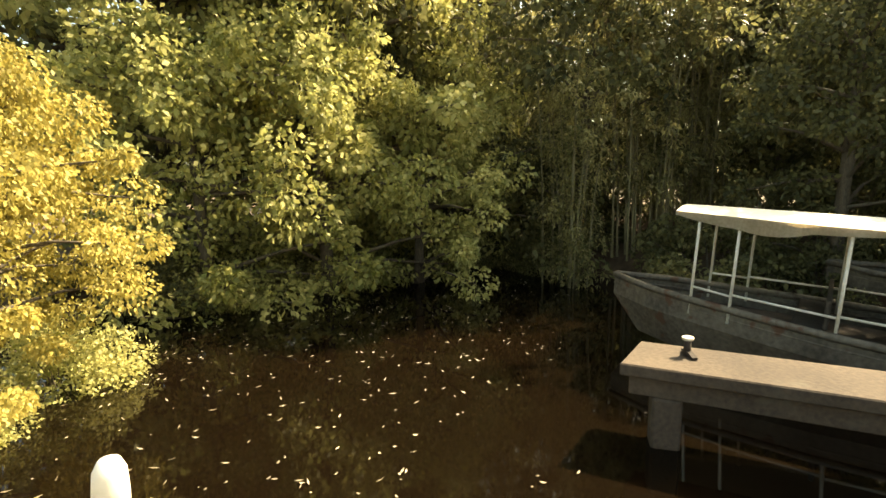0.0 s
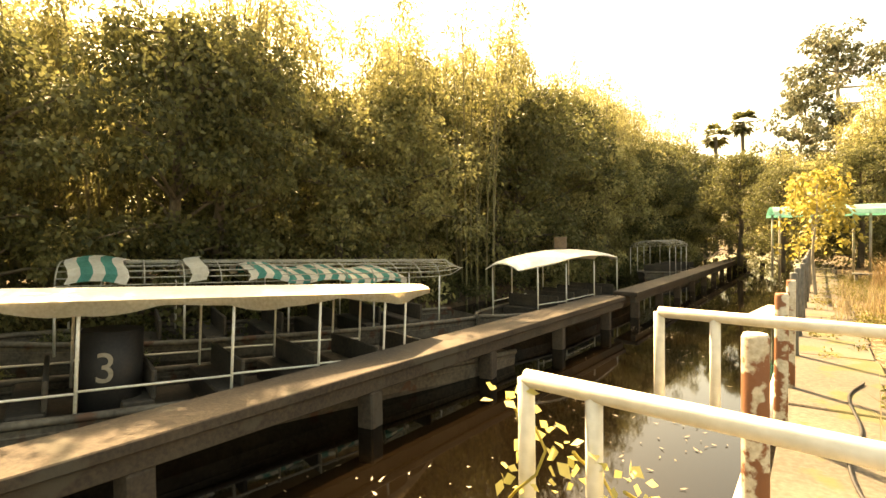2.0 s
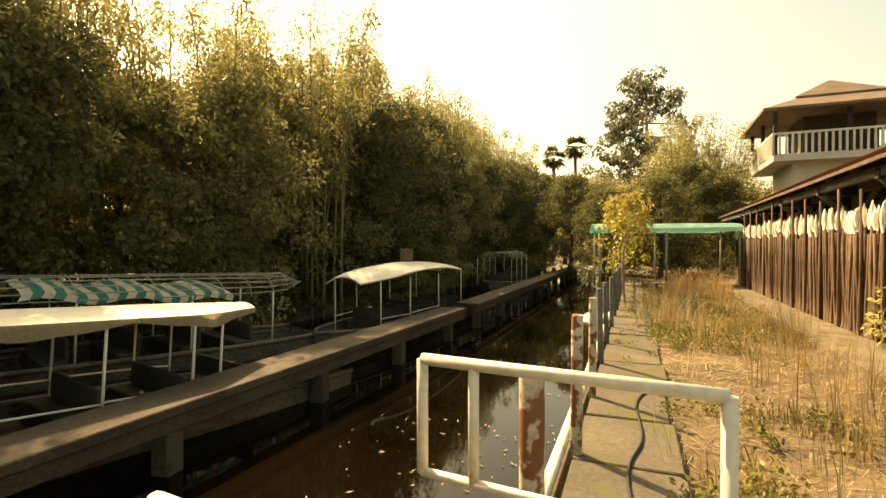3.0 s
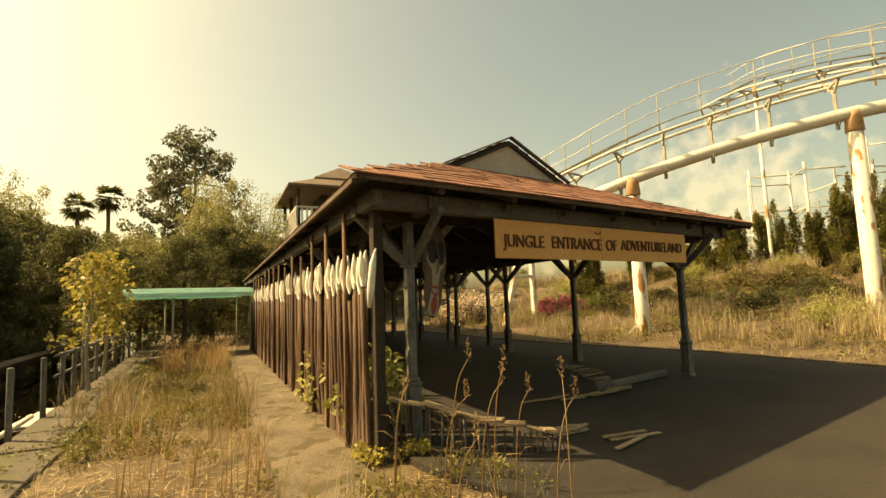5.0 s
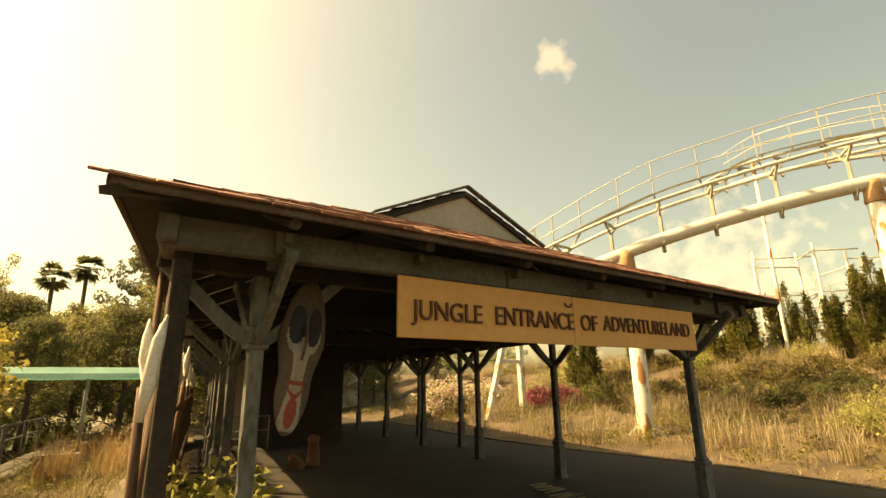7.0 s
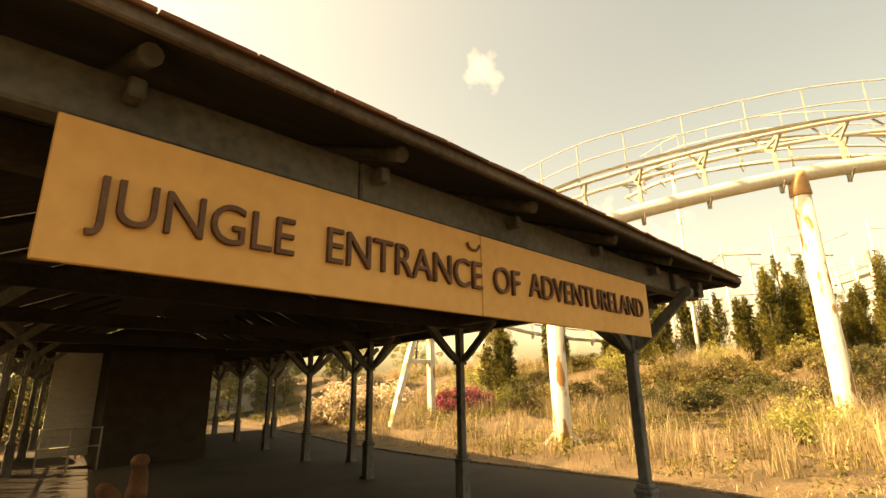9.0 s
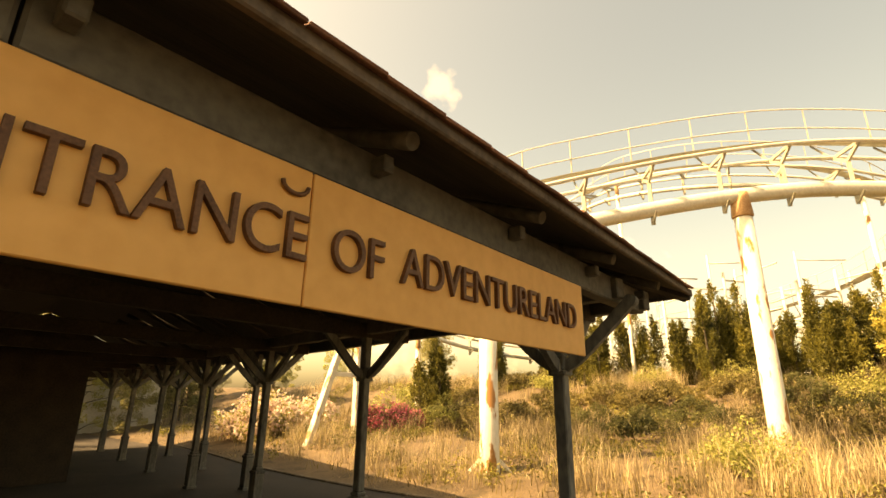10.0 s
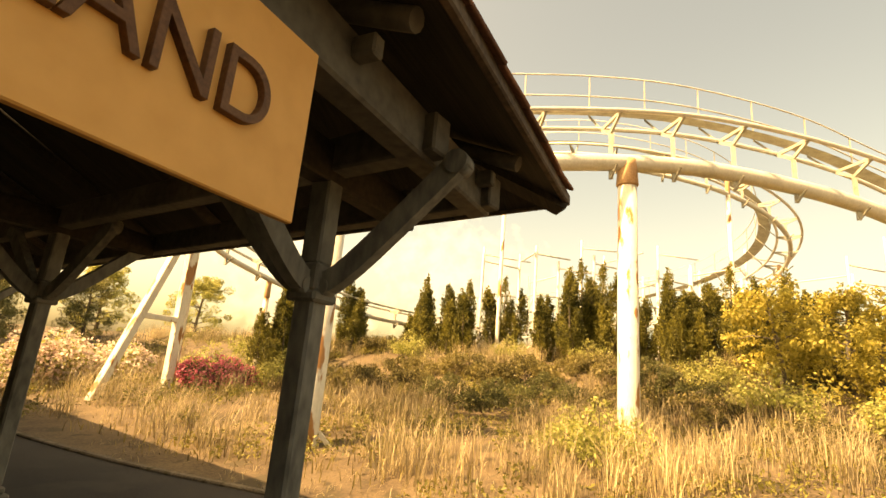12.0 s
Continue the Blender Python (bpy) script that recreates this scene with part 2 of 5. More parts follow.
def bar(bm, a, b, w, h, bevel=0.0, mi=0):
    """A squared timber from a to b, w wide and h high."""
    a, b = Vector(a), Vector(b)
    d = b - a
    m = Matrix.Translation((a + b) / 2) @ d.to_track_quat("Y", "Z").to_matrix().to_4x4()
    return box(bm, (-w / 2, -d.length / 2, -h / 2), (w / 2, d.length / 2, h / 2), bevel, m, mi)


def tube(bm, pts, radii, segs=8, mi=0, cap=True):
    pts = [Vector(p) for p in pts]
    radii = radii if isinstance(radii, (list, tuple)) else [radii] * len(pts)
    rings, side = [], None
    for i, p in enumerate(pts):
        d = (pts[min(i + 1, len(pts) - 1)] - pts[max(i - 1, 0)]).normalized()
        side = d.orthogonal() if side is None else (side - d * side.dot(d))
        side.normalize()
        up = d.cross(side)
        rings.append([bm.verts.new(p + (side * math.cos(a) + up * math.sin(a)) * radii[i]) for a in (math.tau * k / segs for k in range(segs))])
    for r0, r1 in zip(rings, rings[1:]):
        for k in range(segs):
            f = bm.faces.new((r0[k], r0[(k + 1) % segs], r1[(k + 1) % segs], r1[k]))
            f.material_index, f.smooth = mi, True
    if cap:
        for r in (rings[0], rings[-1]):
            bm.faces.new(r).material_index = mi


def spline(ctrl, n):
    c = [Vector(p) for p in ctrl]
    c = [c[0] * 2 - c[1], *c, c[-1] * 2 - c[-2]]
    out = []
    for i in range(1, len(c) - 2):
        for k in range(n):
            t = k / n
            p0, p1, p2, p3 = c[i - 1 : i + 3]
            out.append(0.5 * (2 * p1 + (p2 - p0) * t + (2 * p0 - 5 * p1 + 4 * p2 - p3) * t * t + (3 * p1 - p0 - 3 * p2 + p3) * t**3))
    return [*out, c[-2]]


def np_mesh(name, verts, faces, materials, smooth=False):
    """A mesh object from an array of places and an array of faces that all have the same number of corners."""
    me = bpy.data.meshes.new(name)
    k = faces.shape[1]
    me.vertices.add(len(verts))
    me.vertices.foreach_set("co", np.ascontiguousarray(verts, dtype=np.float32).ravel())
    me.loops.add(faces.size)
    me.loops.foreach_set("vertex_index", faces.ravel().astype(np.int32))
    me.polygons.add(len(faces))
    me.polygons.foreach_set("loop_start", np.arange(0, faces.size, k, dtype=np.int32))
    me.update(calc_edges=True)
    for m in materials if isinstance(materials, (list, tuple)) else (materials,):
        me.materials.append(m)
    if smooth:
        me.polygons.foreach_set("use_smooth", [True] * len(faces))
    return new(name, me)


def unit(a):
    return a / np.maximum(np.linalg.norm(a, axis=1, keepdims=True), 1e-6)


def leaf_cloud(rng, centres, radii, per, size, droop=0.35, flat=0.75, narrow=0.32, hollow=0.45):
    """Leaves round clump centres: folded rhombs, four corners each."""
    c = np.repeat(np.asarray(centres, float), per, axis=0)
    r = np.repeat(np.asarray(radii, float), per)[:, None]
    n = len(c)
    out = unit(rng.normal(size=(n, 3)))
    p = c + out * r * (hollow + (1 - hollow) * rng.random((n, 1)) ** 0.6) * np.array([1, 1, flat])
    a = unit(out * 0.7 + rng.normal(size=(n, 3)) * 0.7 - np.array([0, 0, droop]))
    b = unit(np.cross(a, rng.normal(size=(n, 3))))
    s = size * rng.uniform(0.6, 1.35, (n, 1))
    bend = np.array([0, 0, -0.15]) * s
    v = np.stack([p, p + a * s * 0.5 + b * s * narrow, p + a * s + bend, p + a * s * 0.5 - b * s * narrow], 1).reshape(-1, 3)
    return v, np.arange(4 * n).reshape(-1, 4)


def tree(label, category, seed, height, spread, bark, leaf, clumps=40, per=150, size=0.16, trunk=0.16, low=0.25, droop=0.35, lean=0.4, clump_r=0.6):
    rng, r2 = np.random.default_rng(seed), random.Random(seed)
    t = thing("tree", None, label, category)
    bm = bmesh.new()
    top = Vector((r2.uniform(-lean, lean), r2.uniform(-lean, lean), height * 0.86))
    stem = spline([(0, 0, -0.3), (top.x * 0.2 + r2.uniform(-0.15, 0.15), top.y * 0.2, height * 0.3), (top.x * 0.7, top.y * 0.6, height * 0.6), top], 4)
    tube(bm, stem, [trunk * (1.15 - 0.95 * i / (len(stem) - 1)) for i in range(len(stem))], 8)
    centres, radii = [], []
    for i in range(clumps):
        f = low + (1 - low) * r2.random() ** 0.8
        base = stem[min(int(f * (len(stem) - 1)), len(stem) - 1)]
        ang, env = r2.uniform(0, math.tau), math.sin(math.pi * min(1, 0.18 + 0.82 * (f - low) / (1 - low) * 0.93)) ** 0.6
        reach = spread * env * r2.uniform(0.35, 1.05)
        end = base + Vector((math.cos(ang) * reach, math.sin(ang) * reach, height * 0.10 * r2.uniform(-0.3, 1.2)))
        if i % 2 == 0:
            mid = base.lerp(end, 0.5) + Vector((r2.uniform(-0.15, 0.15), r2.uniform(-0.15, 0.15), 0.12))
            tube(bm, [base, mid, end], [trunk * 0.34, trunk * 0.22, trunk * 0.08], 5, cap=False)
        centres.append(end)
        radii.append(clump_r * r2.uniform(0.55, 1.25))
    part("trunk", bm, bark, t)
    v, f = leaf_cloud(rng, [tuple(c) for c in centres], radii, per, size, droop)
    np_mesh("crown", v, f, leaf).parent = t
    return t


def scatter(source, spots, group="", label=""):
    """Copies of a thing at (x, y, z, turn, scale); the first one is the thing itself."""
    for i, (x, y, z, turn, s) in enumerate(spots):
        m = pose(x, y, z, 0, 0, turn)
        ob = source if i == 0 else copy_thing(source, m)
        ob.matrix_basis = m @ Matrix.Scale(s, 4)
        if group:
            ob["group"] = group


def blades(name, rng, pts, h, w, lean, material, label, category):
    """Grass blades: bent strips of two quads with a narrow tip."""
    n = len(pts)
    ang = rng.uniform(0, math.tau, n)
    d = np.stack([np.cos(ang), np.sin(ang), np.zeros(n)], 1)
    s = np.stack([-np.sin(ang + rng.normal(size=n)), np.cos(ang), np.zeros(n)], 1)
    h = h * rng.uniform(0.5, 1.3, n)
    lean = (lean * rng.uniform(0.2, 1.6, n))[:, None]
    up = np.array([0, 0, 1.0])
    p0, hh = pts, h[:, None]
    p1 = p0 + up * hh * 0.55 + d * hh * lean * 0.3
    p2 = p0 + up * hh * (1 - 0.35 * lean) + d * hh * lean
    ww = w * rng.uniform(0.6, 1.4, (n, 1))
    v = np.stack([p0 - s * ww, p0 + s * ww, p1 + s * ww * 0.8, p1 - s * ww * 0.8, p2 + s * ww * 0.15, p2 - s * ww * 0.15], 1).reshape(-1, 3)
    i = np.arange(n)[:, None] * 6
    f = np.concatenate([i + np.array([0, 1, 2, 3]), i + np.array([3, 2, 4, 5])], 0)
    return tagged(np_mesh(name, v, f, material), label, category, kind="stuff")


# ---- lie of the land ----
def smooth(a, b, x):
    t = min(1, max(0, (x - a) / (b - a)))
    return t * t * (3 - 2 * t)


def bank_x(y):
    return -5.02 + 0.165 * y if y > -5 else -5.845 + 0.25 * (y + 5)


def far_x(y):
    return -14.7 + 0.17 * y - 2.9 * smooth(-3.5, -9, y) + 8.0 * smooth(-11, -17, y) + 3.0 * smooth(-15.5, -19, y)


def fence_x(y):
    return -0.69 + 0.18 * (y + 0.45)


def land(x, y):
    """Height of the ground."""
    if x < bank_x(y):
        d = x - far_x(y)
        return -1.7 if d > 1.2 else -1.7 + 1.5 * smooth(1.2, -0.8, d) + 0.5 * smooth(-1, -8, d)
    z = -0.22 + 0.16 * smooth(-2.2, -0.9, x - 0.17 * y)
    z += 0.70 * smooth(10.2, 16.5, x) + 2.0 * smooth(16.5, 26, x)
    return z + 0.03 * noise.noise(Vector((x * 0.6, y * 0.6, 0)))


def build_ground():
    ys = [-400, -200, -100, -60, -40, *[-30 + 0.75 * i for i in range(121)], 75, 100, 200, 500]
    off = [-400, -200, -100, -60, -40, *[-28 + 0.6 * i for i in range(46)], -0.06, -0.001, 0.0, *[0.4 + 0.4 * i for i in range(90)], 40, 60, 100, 200, 500]
    verts, faces = [], []
    for y in ys:
        bx = bank_x(max(-30, min(60, y)))
        for o in off:
            z = land(bx + o + (1e-4 if o >= 0 else -1e-4), y) if o != -0.001 else -0.4
            verts.append((bx + o, y, z if o != -0.06 else -1.7))
    w = len(off)
    for j in range(len(ys) - 1):
        for i in range(w - 1):
            faces.append((j * w + i, j * w + i + 1, j * w + w + i + 1, j * w + w + i))
    ob = np_mesh("ground", np.array(verts), np.array(faces), [SOIL, MUD], smooth=True)
    cut = off.index(0.0)
    ob.data.polygons.foreach_set("material_index", [1 if i < cut else 0 for _ in range(len(ys) - 1) for i in range(w - 1)])
    tagged(ob, "dry yellow-brown soil with straw and stains", "ground", kind="structure")


build_ground()
bm = bmesh.new()
bm.faces.new([bm.verts.new(p) for p in ((-60, -60, -0.86), (30, -60, -0.86), (30, 120, -0.86), (-60, 120, -0.86))])
tagged(finish("water", bm, water_mat), "dark brown still canal water with drifting leaves", "water", kind="structure")


def outline_sheet(name, pts, z, depth, material, label, category):
    bm = bmesh.new()
    f = bm.faces.new([bm.verts.new((x, y, z)) for x, y in pts])
    up = bmesh.ops.extrude_face_region(bm, geom=[f])["geom"]
    bmesh.ops.translate(bm, vec=(0, 0, -depth), verts=[g for g in up if isinstance(g, bmesh.types.BMVert)])
    return tagged(finish(name, bm, material), label, category, kind="structure")


CURB = [(10.2, -30), (9.7, -9), (9.6, -4.5), (9.8, -2.6), (10.1, -0.7), (10.4, 1.0), (10.4, 3.2), (10.2, 6.5), (10.5, 11), (11.4, 16), (11.8, 22), (11, 34)]
curb_line = [(p.x, p.y) for p in spline([(x, y, 0) for x, y in CURB], 5)]
left_edge = [(fence_x(y) + 0.25, y) for y in (34, 26, 18, 10, 4, 0.2)] + [(-0.45, -1.4), (-0.2, -2.6), (0.5, -5), (0.3, -9), (-1, -30)]
outline_sheet("pavement", curb_line + left_edge, 0.012, 0.3, ASPHALT, "dark worn asphalt under and before the pavilion", "pavement")
bm = bmesh.new()
for (x0, y0), (x1, y1) in zip(curb_line[8:], curb_line[9:]):
    bar(bm, (x0, y0, -0.03), (x1, y1, -0.03), 0.13, 0.17, 0.02)
tagged(finish("kerb", bm, PATH_STONE), "low worn concrete kerb between asphalt and grass", "kerb", kind="structure")
outline_sheet("path", [(fence_x(y) - 0.12, y) for y in (-1.6, 4, 8, 12, 16)] + [(fence_x(y) - 1.02, y) for y in (16, 12, 8, 4, -1.2)], -0.03, 0.2, PATH_STONE, "narrow worn concrete path along the log fence", "path")

# boardwalk along the canal edge, slab by slab
walk_base = thing("boardwalk", None, "brown weathered slabs along the canal edge", "boardwalk", kind="structure")
rr = random.Random(4)
y = -9.0
while y < 26:
    ln = rr.uniform(1.1, 1.5)
    bm = bmesh.new()
    x0 = bank_x(y + ln / 2)
    box(bm, (-0.02, 0.012, -0.1), (0.82 + rr.uniform(-0.05, 0.05), ln - 0.012, 0), 0.012, pose(x0, y, -0.165 + rr.uniform(-0.012, 0.012), rr.uniform(-0.5, 0.5), rr.uniform(-0.6, 0.6), -9.4))
    part("slab", bm, mat("slab", (0.05, 0.042, 0.032), (0.125, 0.105, 0.08), 0.85, 1.2, 0.5, fine=20, spot=(0.08, 0.075, 0.03), spot_at=0.56) if y == -9.0 else bpy.data.materials["slab"], walk_base)
    y += ln
bm = bmesh.new()
tube(bm, [(bank_x(v) - 0.02, v, -0.10) for v in (-5.5, -5, -4, -2, 0, 2, 4, 6)], 0.045, 8)
tagged(finish("edge_pipe", bm, WHITE_PIPE), "white painted steel pipe lying along the canal edge", "pipe")


# ---- pavilion ----
pavilion = thing("pavilion", None, "open timber shelter with a red shingle roof and grey posts", "pavilion")
FL, FR = Vector((-1.09, -1.13, 2.99)), Vector((7.61, -1.13, 2.98))
BACK = 21.0
BL, BR = Vector((3.08, BACK, 2.99)), Vector((11.6, BACK, 2.98))
APEX, RB = Vector((3.74, 1.74, 4.92)), Vector((7.3, BACK, 4.92))
GL, GR = Vector((2.1, 1.74, 4.18)), Vector((5.4, 1.74, 4.18))


def slab(name, pts, thick, material, label=""):
    bm = bmesh.new()
    top = [bm.verts.new(p) for p in pts]
    low = [bm.verts.new(Vector(p) - Vector((0, 0, thick))) for p in pts]
    bm.faces.new(top), bm.faces.new(low[::-1])
    for i in range(len(pts)):
        bm.faces.new((top[i], low[i], low[(i + 1) % len(pts)], top[(i + 1) % len(pts)]))
    return part(name, bm, material, pavilion, label)


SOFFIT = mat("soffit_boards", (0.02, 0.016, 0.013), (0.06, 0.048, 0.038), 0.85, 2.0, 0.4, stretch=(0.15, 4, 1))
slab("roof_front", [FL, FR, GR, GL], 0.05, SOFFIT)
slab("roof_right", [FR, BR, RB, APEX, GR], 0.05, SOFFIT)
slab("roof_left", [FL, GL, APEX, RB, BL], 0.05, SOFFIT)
bm = bmesh.new()
vs = [bm.verts.new(p) for p in (GL + Vector((0.1, 0.02, 0)), GR + Vector((-0.1, 0.02, 0)), APEX + Vector((0, 0.02, -0.03)))]
back = [bm.verts.new(v.co + Vector((0, 0.06, 0))) for v in vs]
bm.faces.new(vs), bm.faces.new(back[::-1])
for i in range(3):
    bm.faces.new((vs[i], back[i], back[(i + 1) % 3], vs[(i + 1) % 3]))
part("gable", bm, PLASTER, pavilion, "pale grey boarded gable")
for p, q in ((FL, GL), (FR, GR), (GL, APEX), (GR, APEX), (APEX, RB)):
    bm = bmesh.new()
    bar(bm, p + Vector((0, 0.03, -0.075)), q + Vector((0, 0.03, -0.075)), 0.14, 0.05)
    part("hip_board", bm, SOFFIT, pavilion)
# added dark panel that shuts out sky light under the roof's far end
bm = bmesh.new()
vs = [bm.verts.new(p) for p in (BL + Vector((0.1, -0.1, -0.45)), BR + Vector((-0.1, -0.1, -0.45)), BR + Vector((-0.1, -0.1, -0.06)), RB + Vector((0, -0.1, -0.1)), BL + Vector((0.1, -0.1, -0.06)))]
back = [bm.verts.new(v.co + Vector((0, -0.06, 0))) for v in vs]
bm.faces.new(vs), bm.faces.new(back[::-1])
for i in range(5):
    bm.faces.new((vs[i], back[i], back[(i + 1) % 5], vs[(i + 1) % 5]))
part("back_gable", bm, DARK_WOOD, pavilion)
for a in (GL, GR):
    bm = bmesh.new()
    d = (a - APEX)
    bar(bm, APEX + Vector((0, -0.06, 0.06)), a + d * 0.06 + Vector((0, -0.06, 0.06)), 0.10, 0.035, 0.008)
    part("barge_board", bm, GREY_WOOD, pavilion)
for a, b in ((FL, FR), (FR, BR), (FL, BL)):
    bm = bmesh.new()
    bar(bm, a + Vector((0, 0, -0.025)), b + Vector((0, 0, -0.025)), 0.04, 0.07, 0.008)
    part("fascia", bm, mat("fascia", (0.05, 0.035, 0.028), (0.15, 0.11, 0.085), 0.85, 3.0, 0.4) if a is FL and b is FR else bpy.data.materials["fascia"], pavilion)

# beams
FRONT_Y, BEAM_Z = -0.72, 2.825
for a, b in (((-0.75, FRONT_Y, BEAM_Z), (2.225, FRONT_Y, BEAM_Z)), ((2.235, FRONT_Y, BEAM_Z), (7.15, FRONT_Y, BEAM_Z))):
    bm = bmesh.new()
    bar(bm, a, b, 0.13, 0.22, 0.012)
    part("front_beam", bm, BEAM, pavilion, "grey painted timber beam")
for x0, x1 in ((-0.75, 3.1), (0.0, 3.8), (6.35, 9.3), (7.05, 10.9)):
    bm = bmesh.new()
    bar(bm, (x0, -0.85, BEAM_Z), (x1, BACK - 0.5, BEAM_Z), 0.12, 0.18, 0.01)
    part("side_beam", bm, BEAM, pavilion)
POSTS = [-0.2, 2.9, 5.9, 9.1, 12.2, 15.3, 18.4]


def left_row(y):
    return 0.03 + 0.18 * (y + 0.2)


def right_row(y):
    return 6.43 + 0.14 * (y + 0.2)


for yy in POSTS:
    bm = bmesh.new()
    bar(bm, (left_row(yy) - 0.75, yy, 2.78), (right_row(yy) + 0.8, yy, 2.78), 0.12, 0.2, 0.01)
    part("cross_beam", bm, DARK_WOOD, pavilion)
for i in range(9):
    x = 0.02 + i * 1.152
    bm = bmesh.new()
    if x < 7.3:
        y1 = min(1.2, -1.25 + 0.88 * (x + 1.09), -1.25 + 1.25 * (7.61 - x))
        tube(bm, [(x, y1, 2.955 + 0.4 * (y1 + 0.93)), (x, -0.93, 2.955), (x, -1.01, 2.925)], 0.042, 10)
        part("rafter", bm, BEAM, pavilion)
        bm = bmesh.new()
        box(bm, (x - 0.03, -0.88, 2.82), (x + 0.03, -0.784, 2.90), 0.008)
        part("rafter_block", bm, BEAM, pavilion)
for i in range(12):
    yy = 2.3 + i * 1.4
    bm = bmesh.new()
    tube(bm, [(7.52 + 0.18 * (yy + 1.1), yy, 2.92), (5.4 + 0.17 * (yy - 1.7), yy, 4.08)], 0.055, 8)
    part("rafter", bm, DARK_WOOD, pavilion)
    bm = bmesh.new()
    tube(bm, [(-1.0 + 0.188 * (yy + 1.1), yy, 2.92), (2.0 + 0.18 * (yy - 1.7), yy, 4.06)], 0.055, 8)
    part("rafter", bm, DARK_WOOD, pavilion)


# one post with its parts, then its repeats
def build_post():
    t = thing("pavilion_post", None, "grey weathered square timber post with curved braces", "post", "posts of the pavilion")
    bm = bmesh.new()
    box(bm, (-0.105, -0.105, -0.3), (0.105, 0.105, 0.07), 0.012)
    box(bm, (-0.085, -0.085, 0.07), (0.085, 0.085, 0.66), 0.01)
    box(bm, (-0.10, -0.10, 0.64), (0.10, 0.10, 0.69), 0.012)
    box(bm, (-0.075, -0.075, 0.69), (0.075, 0.075, 0.74), 0.012)
    part("pedestal", bm, GREY_WOOD, t)
    bm = bmesh.new()
    box(bm, (-0.056, -0.056, 0.74), (0.056, 0.056, 2.12), 0.012)
    part("shaft", bm, GREY_WOOD, t)
    bm = bmesh.new()
    box(bm, (-0.085, -0.085, 2.10), (0.085, 0.085, 2.15), 0.012)
    box(bm, (-0.07, -0.07, 2.15), (0.07, 0.07, 2.28), 0.01)
    box(bm, (-0.056, -0.056, 2.28), (0.056, 0.056, 2.80), 0.01)
    part("capital", bm, GREY_WOOD, t)
    for a in range(4):
        bm = bmesh.new()
        pts = spline([(0.055, 0, 2.19), (0.13, 0, 2.215), (0.30, 0, 2.35), (0.72, 0, 2.74)], 3)
        rings = []
        for k, p in enumerate(pts):
            d = (pts[min(k + 1, len(pts) - 1)] - pts[max(k - 1, 0)]).normalized()
            n = Vector((-d.z, 0, d.x)) * 0.05
            rings.append([bm.verts.new(p + n * u + Vector((0, 0.032 * v, 0))) for u, v in ((-1, -1), (-1, 1), (1, 1), (1, -1))])
        for r0, r1 in zip(rings, rings[1:]):
            for k in range(4):
                bm.faces.new((r0[k], r0[(k + 1) % 4], r1[(k + 1) % 4], r1[k]))
        bm.faces.new(rings[0]), bm.faces.new(rings[-1][::-1])
        tube(bm, [(0.70, -0.045, 2.72), (0.70, 0.045, 2.72)], 0.055, 12)
        tube(bm, [(0.075, -0.04, 2.17), (0.075, 0.04, 2.17)], 0.04, 10)
        bmesh.ops.transform(bm, matrix=pose(0, 0, 0, 0, 0, 90 * a), verts=bm.verts)
        part("brace", bm, GREY_WOOD, t)
    return t


post = build_post()
spots = [(left_row(yy), yy, 0.0, 0, 1) for yy in POSTS] + [(right_row(yy), yy, 0.0, 0, 1) for yy in POSTS]
scatter(post, spots)
scatter(copy_thing(post, Matrix()), [(8.42, 8.1, 0.0, 0, 1), (9.25, 11.7, 0.0, 0, 1), (10.05, 15.5, 0.0, 0, 1)])

# sign
sign = thing("entrance_sign", None, "orange painted sign board with raised dark brown letters", "sign")
for x0, x1 in ((0.97, 3.137), (3.143, 5.585)):
    bm = bmesh.new()
    box(bm, (x0, -0.815, 2.19), (x1, -0.79, 2.705), 0.004)
    part("board", bm, ORANGE, sign)
FONT_HEIGHT = 0.729


def word(text, x0, x1, z, cap, tilt=0.0):
    cu = bpy.data.curves.new("lettering", "FONT")
    cu.body, cu.size, cu.extrude, cu.offset = text, cap / FONT_HEIGHT, 0.014, -0.002
    cu.bevel_depth = 0.002
    cu.materials.append(LETTER)
    ob = new("lettering", cu)
    bpy.context.view_layer.update()
    w = ob.dimensions.x
    ob.parent = sign
    ob.matrix_basis = pose(x0, -0.822, z, 90, 0, 0) @ pose(0, 0, 0, 0, 0, tilt) @ Matrix.Diagonal(((x1 - x0) / w, 1, 1, 1))


word("JUNGLE", 1.11, 1.87, 2.345, 0.175)
word("ENTRANCE", 2.01, 3.11, 2.348, 0.18)
word("OF", 3.235, 3.505, 2.35, 0.18)
word("ADVENTURELAND", 3.625, 5.42, 2.365, 0.178)
bm = bmesh.new()
tube(bm, [(3.06 + 0.055 * math.cos(a), -0.825, 2.63 + 0.04 * math.sin(a)) for a in (math.pi * (1 + k / 8) for k in range(9))], 0.009, 6)
part("loose_hook", bm, LETTER, sign)

# carved mask on the first post
bm = bmesh.new()
bmesh.ops.create_uvsphere(bm, u_segments=84, v_segments=110, radius=1)


def oval(x, z, cx, cz, rx, rz):
    return ((x - cx) / rx) ** 2 + ((z - cz) / rz) ** 2 < 1


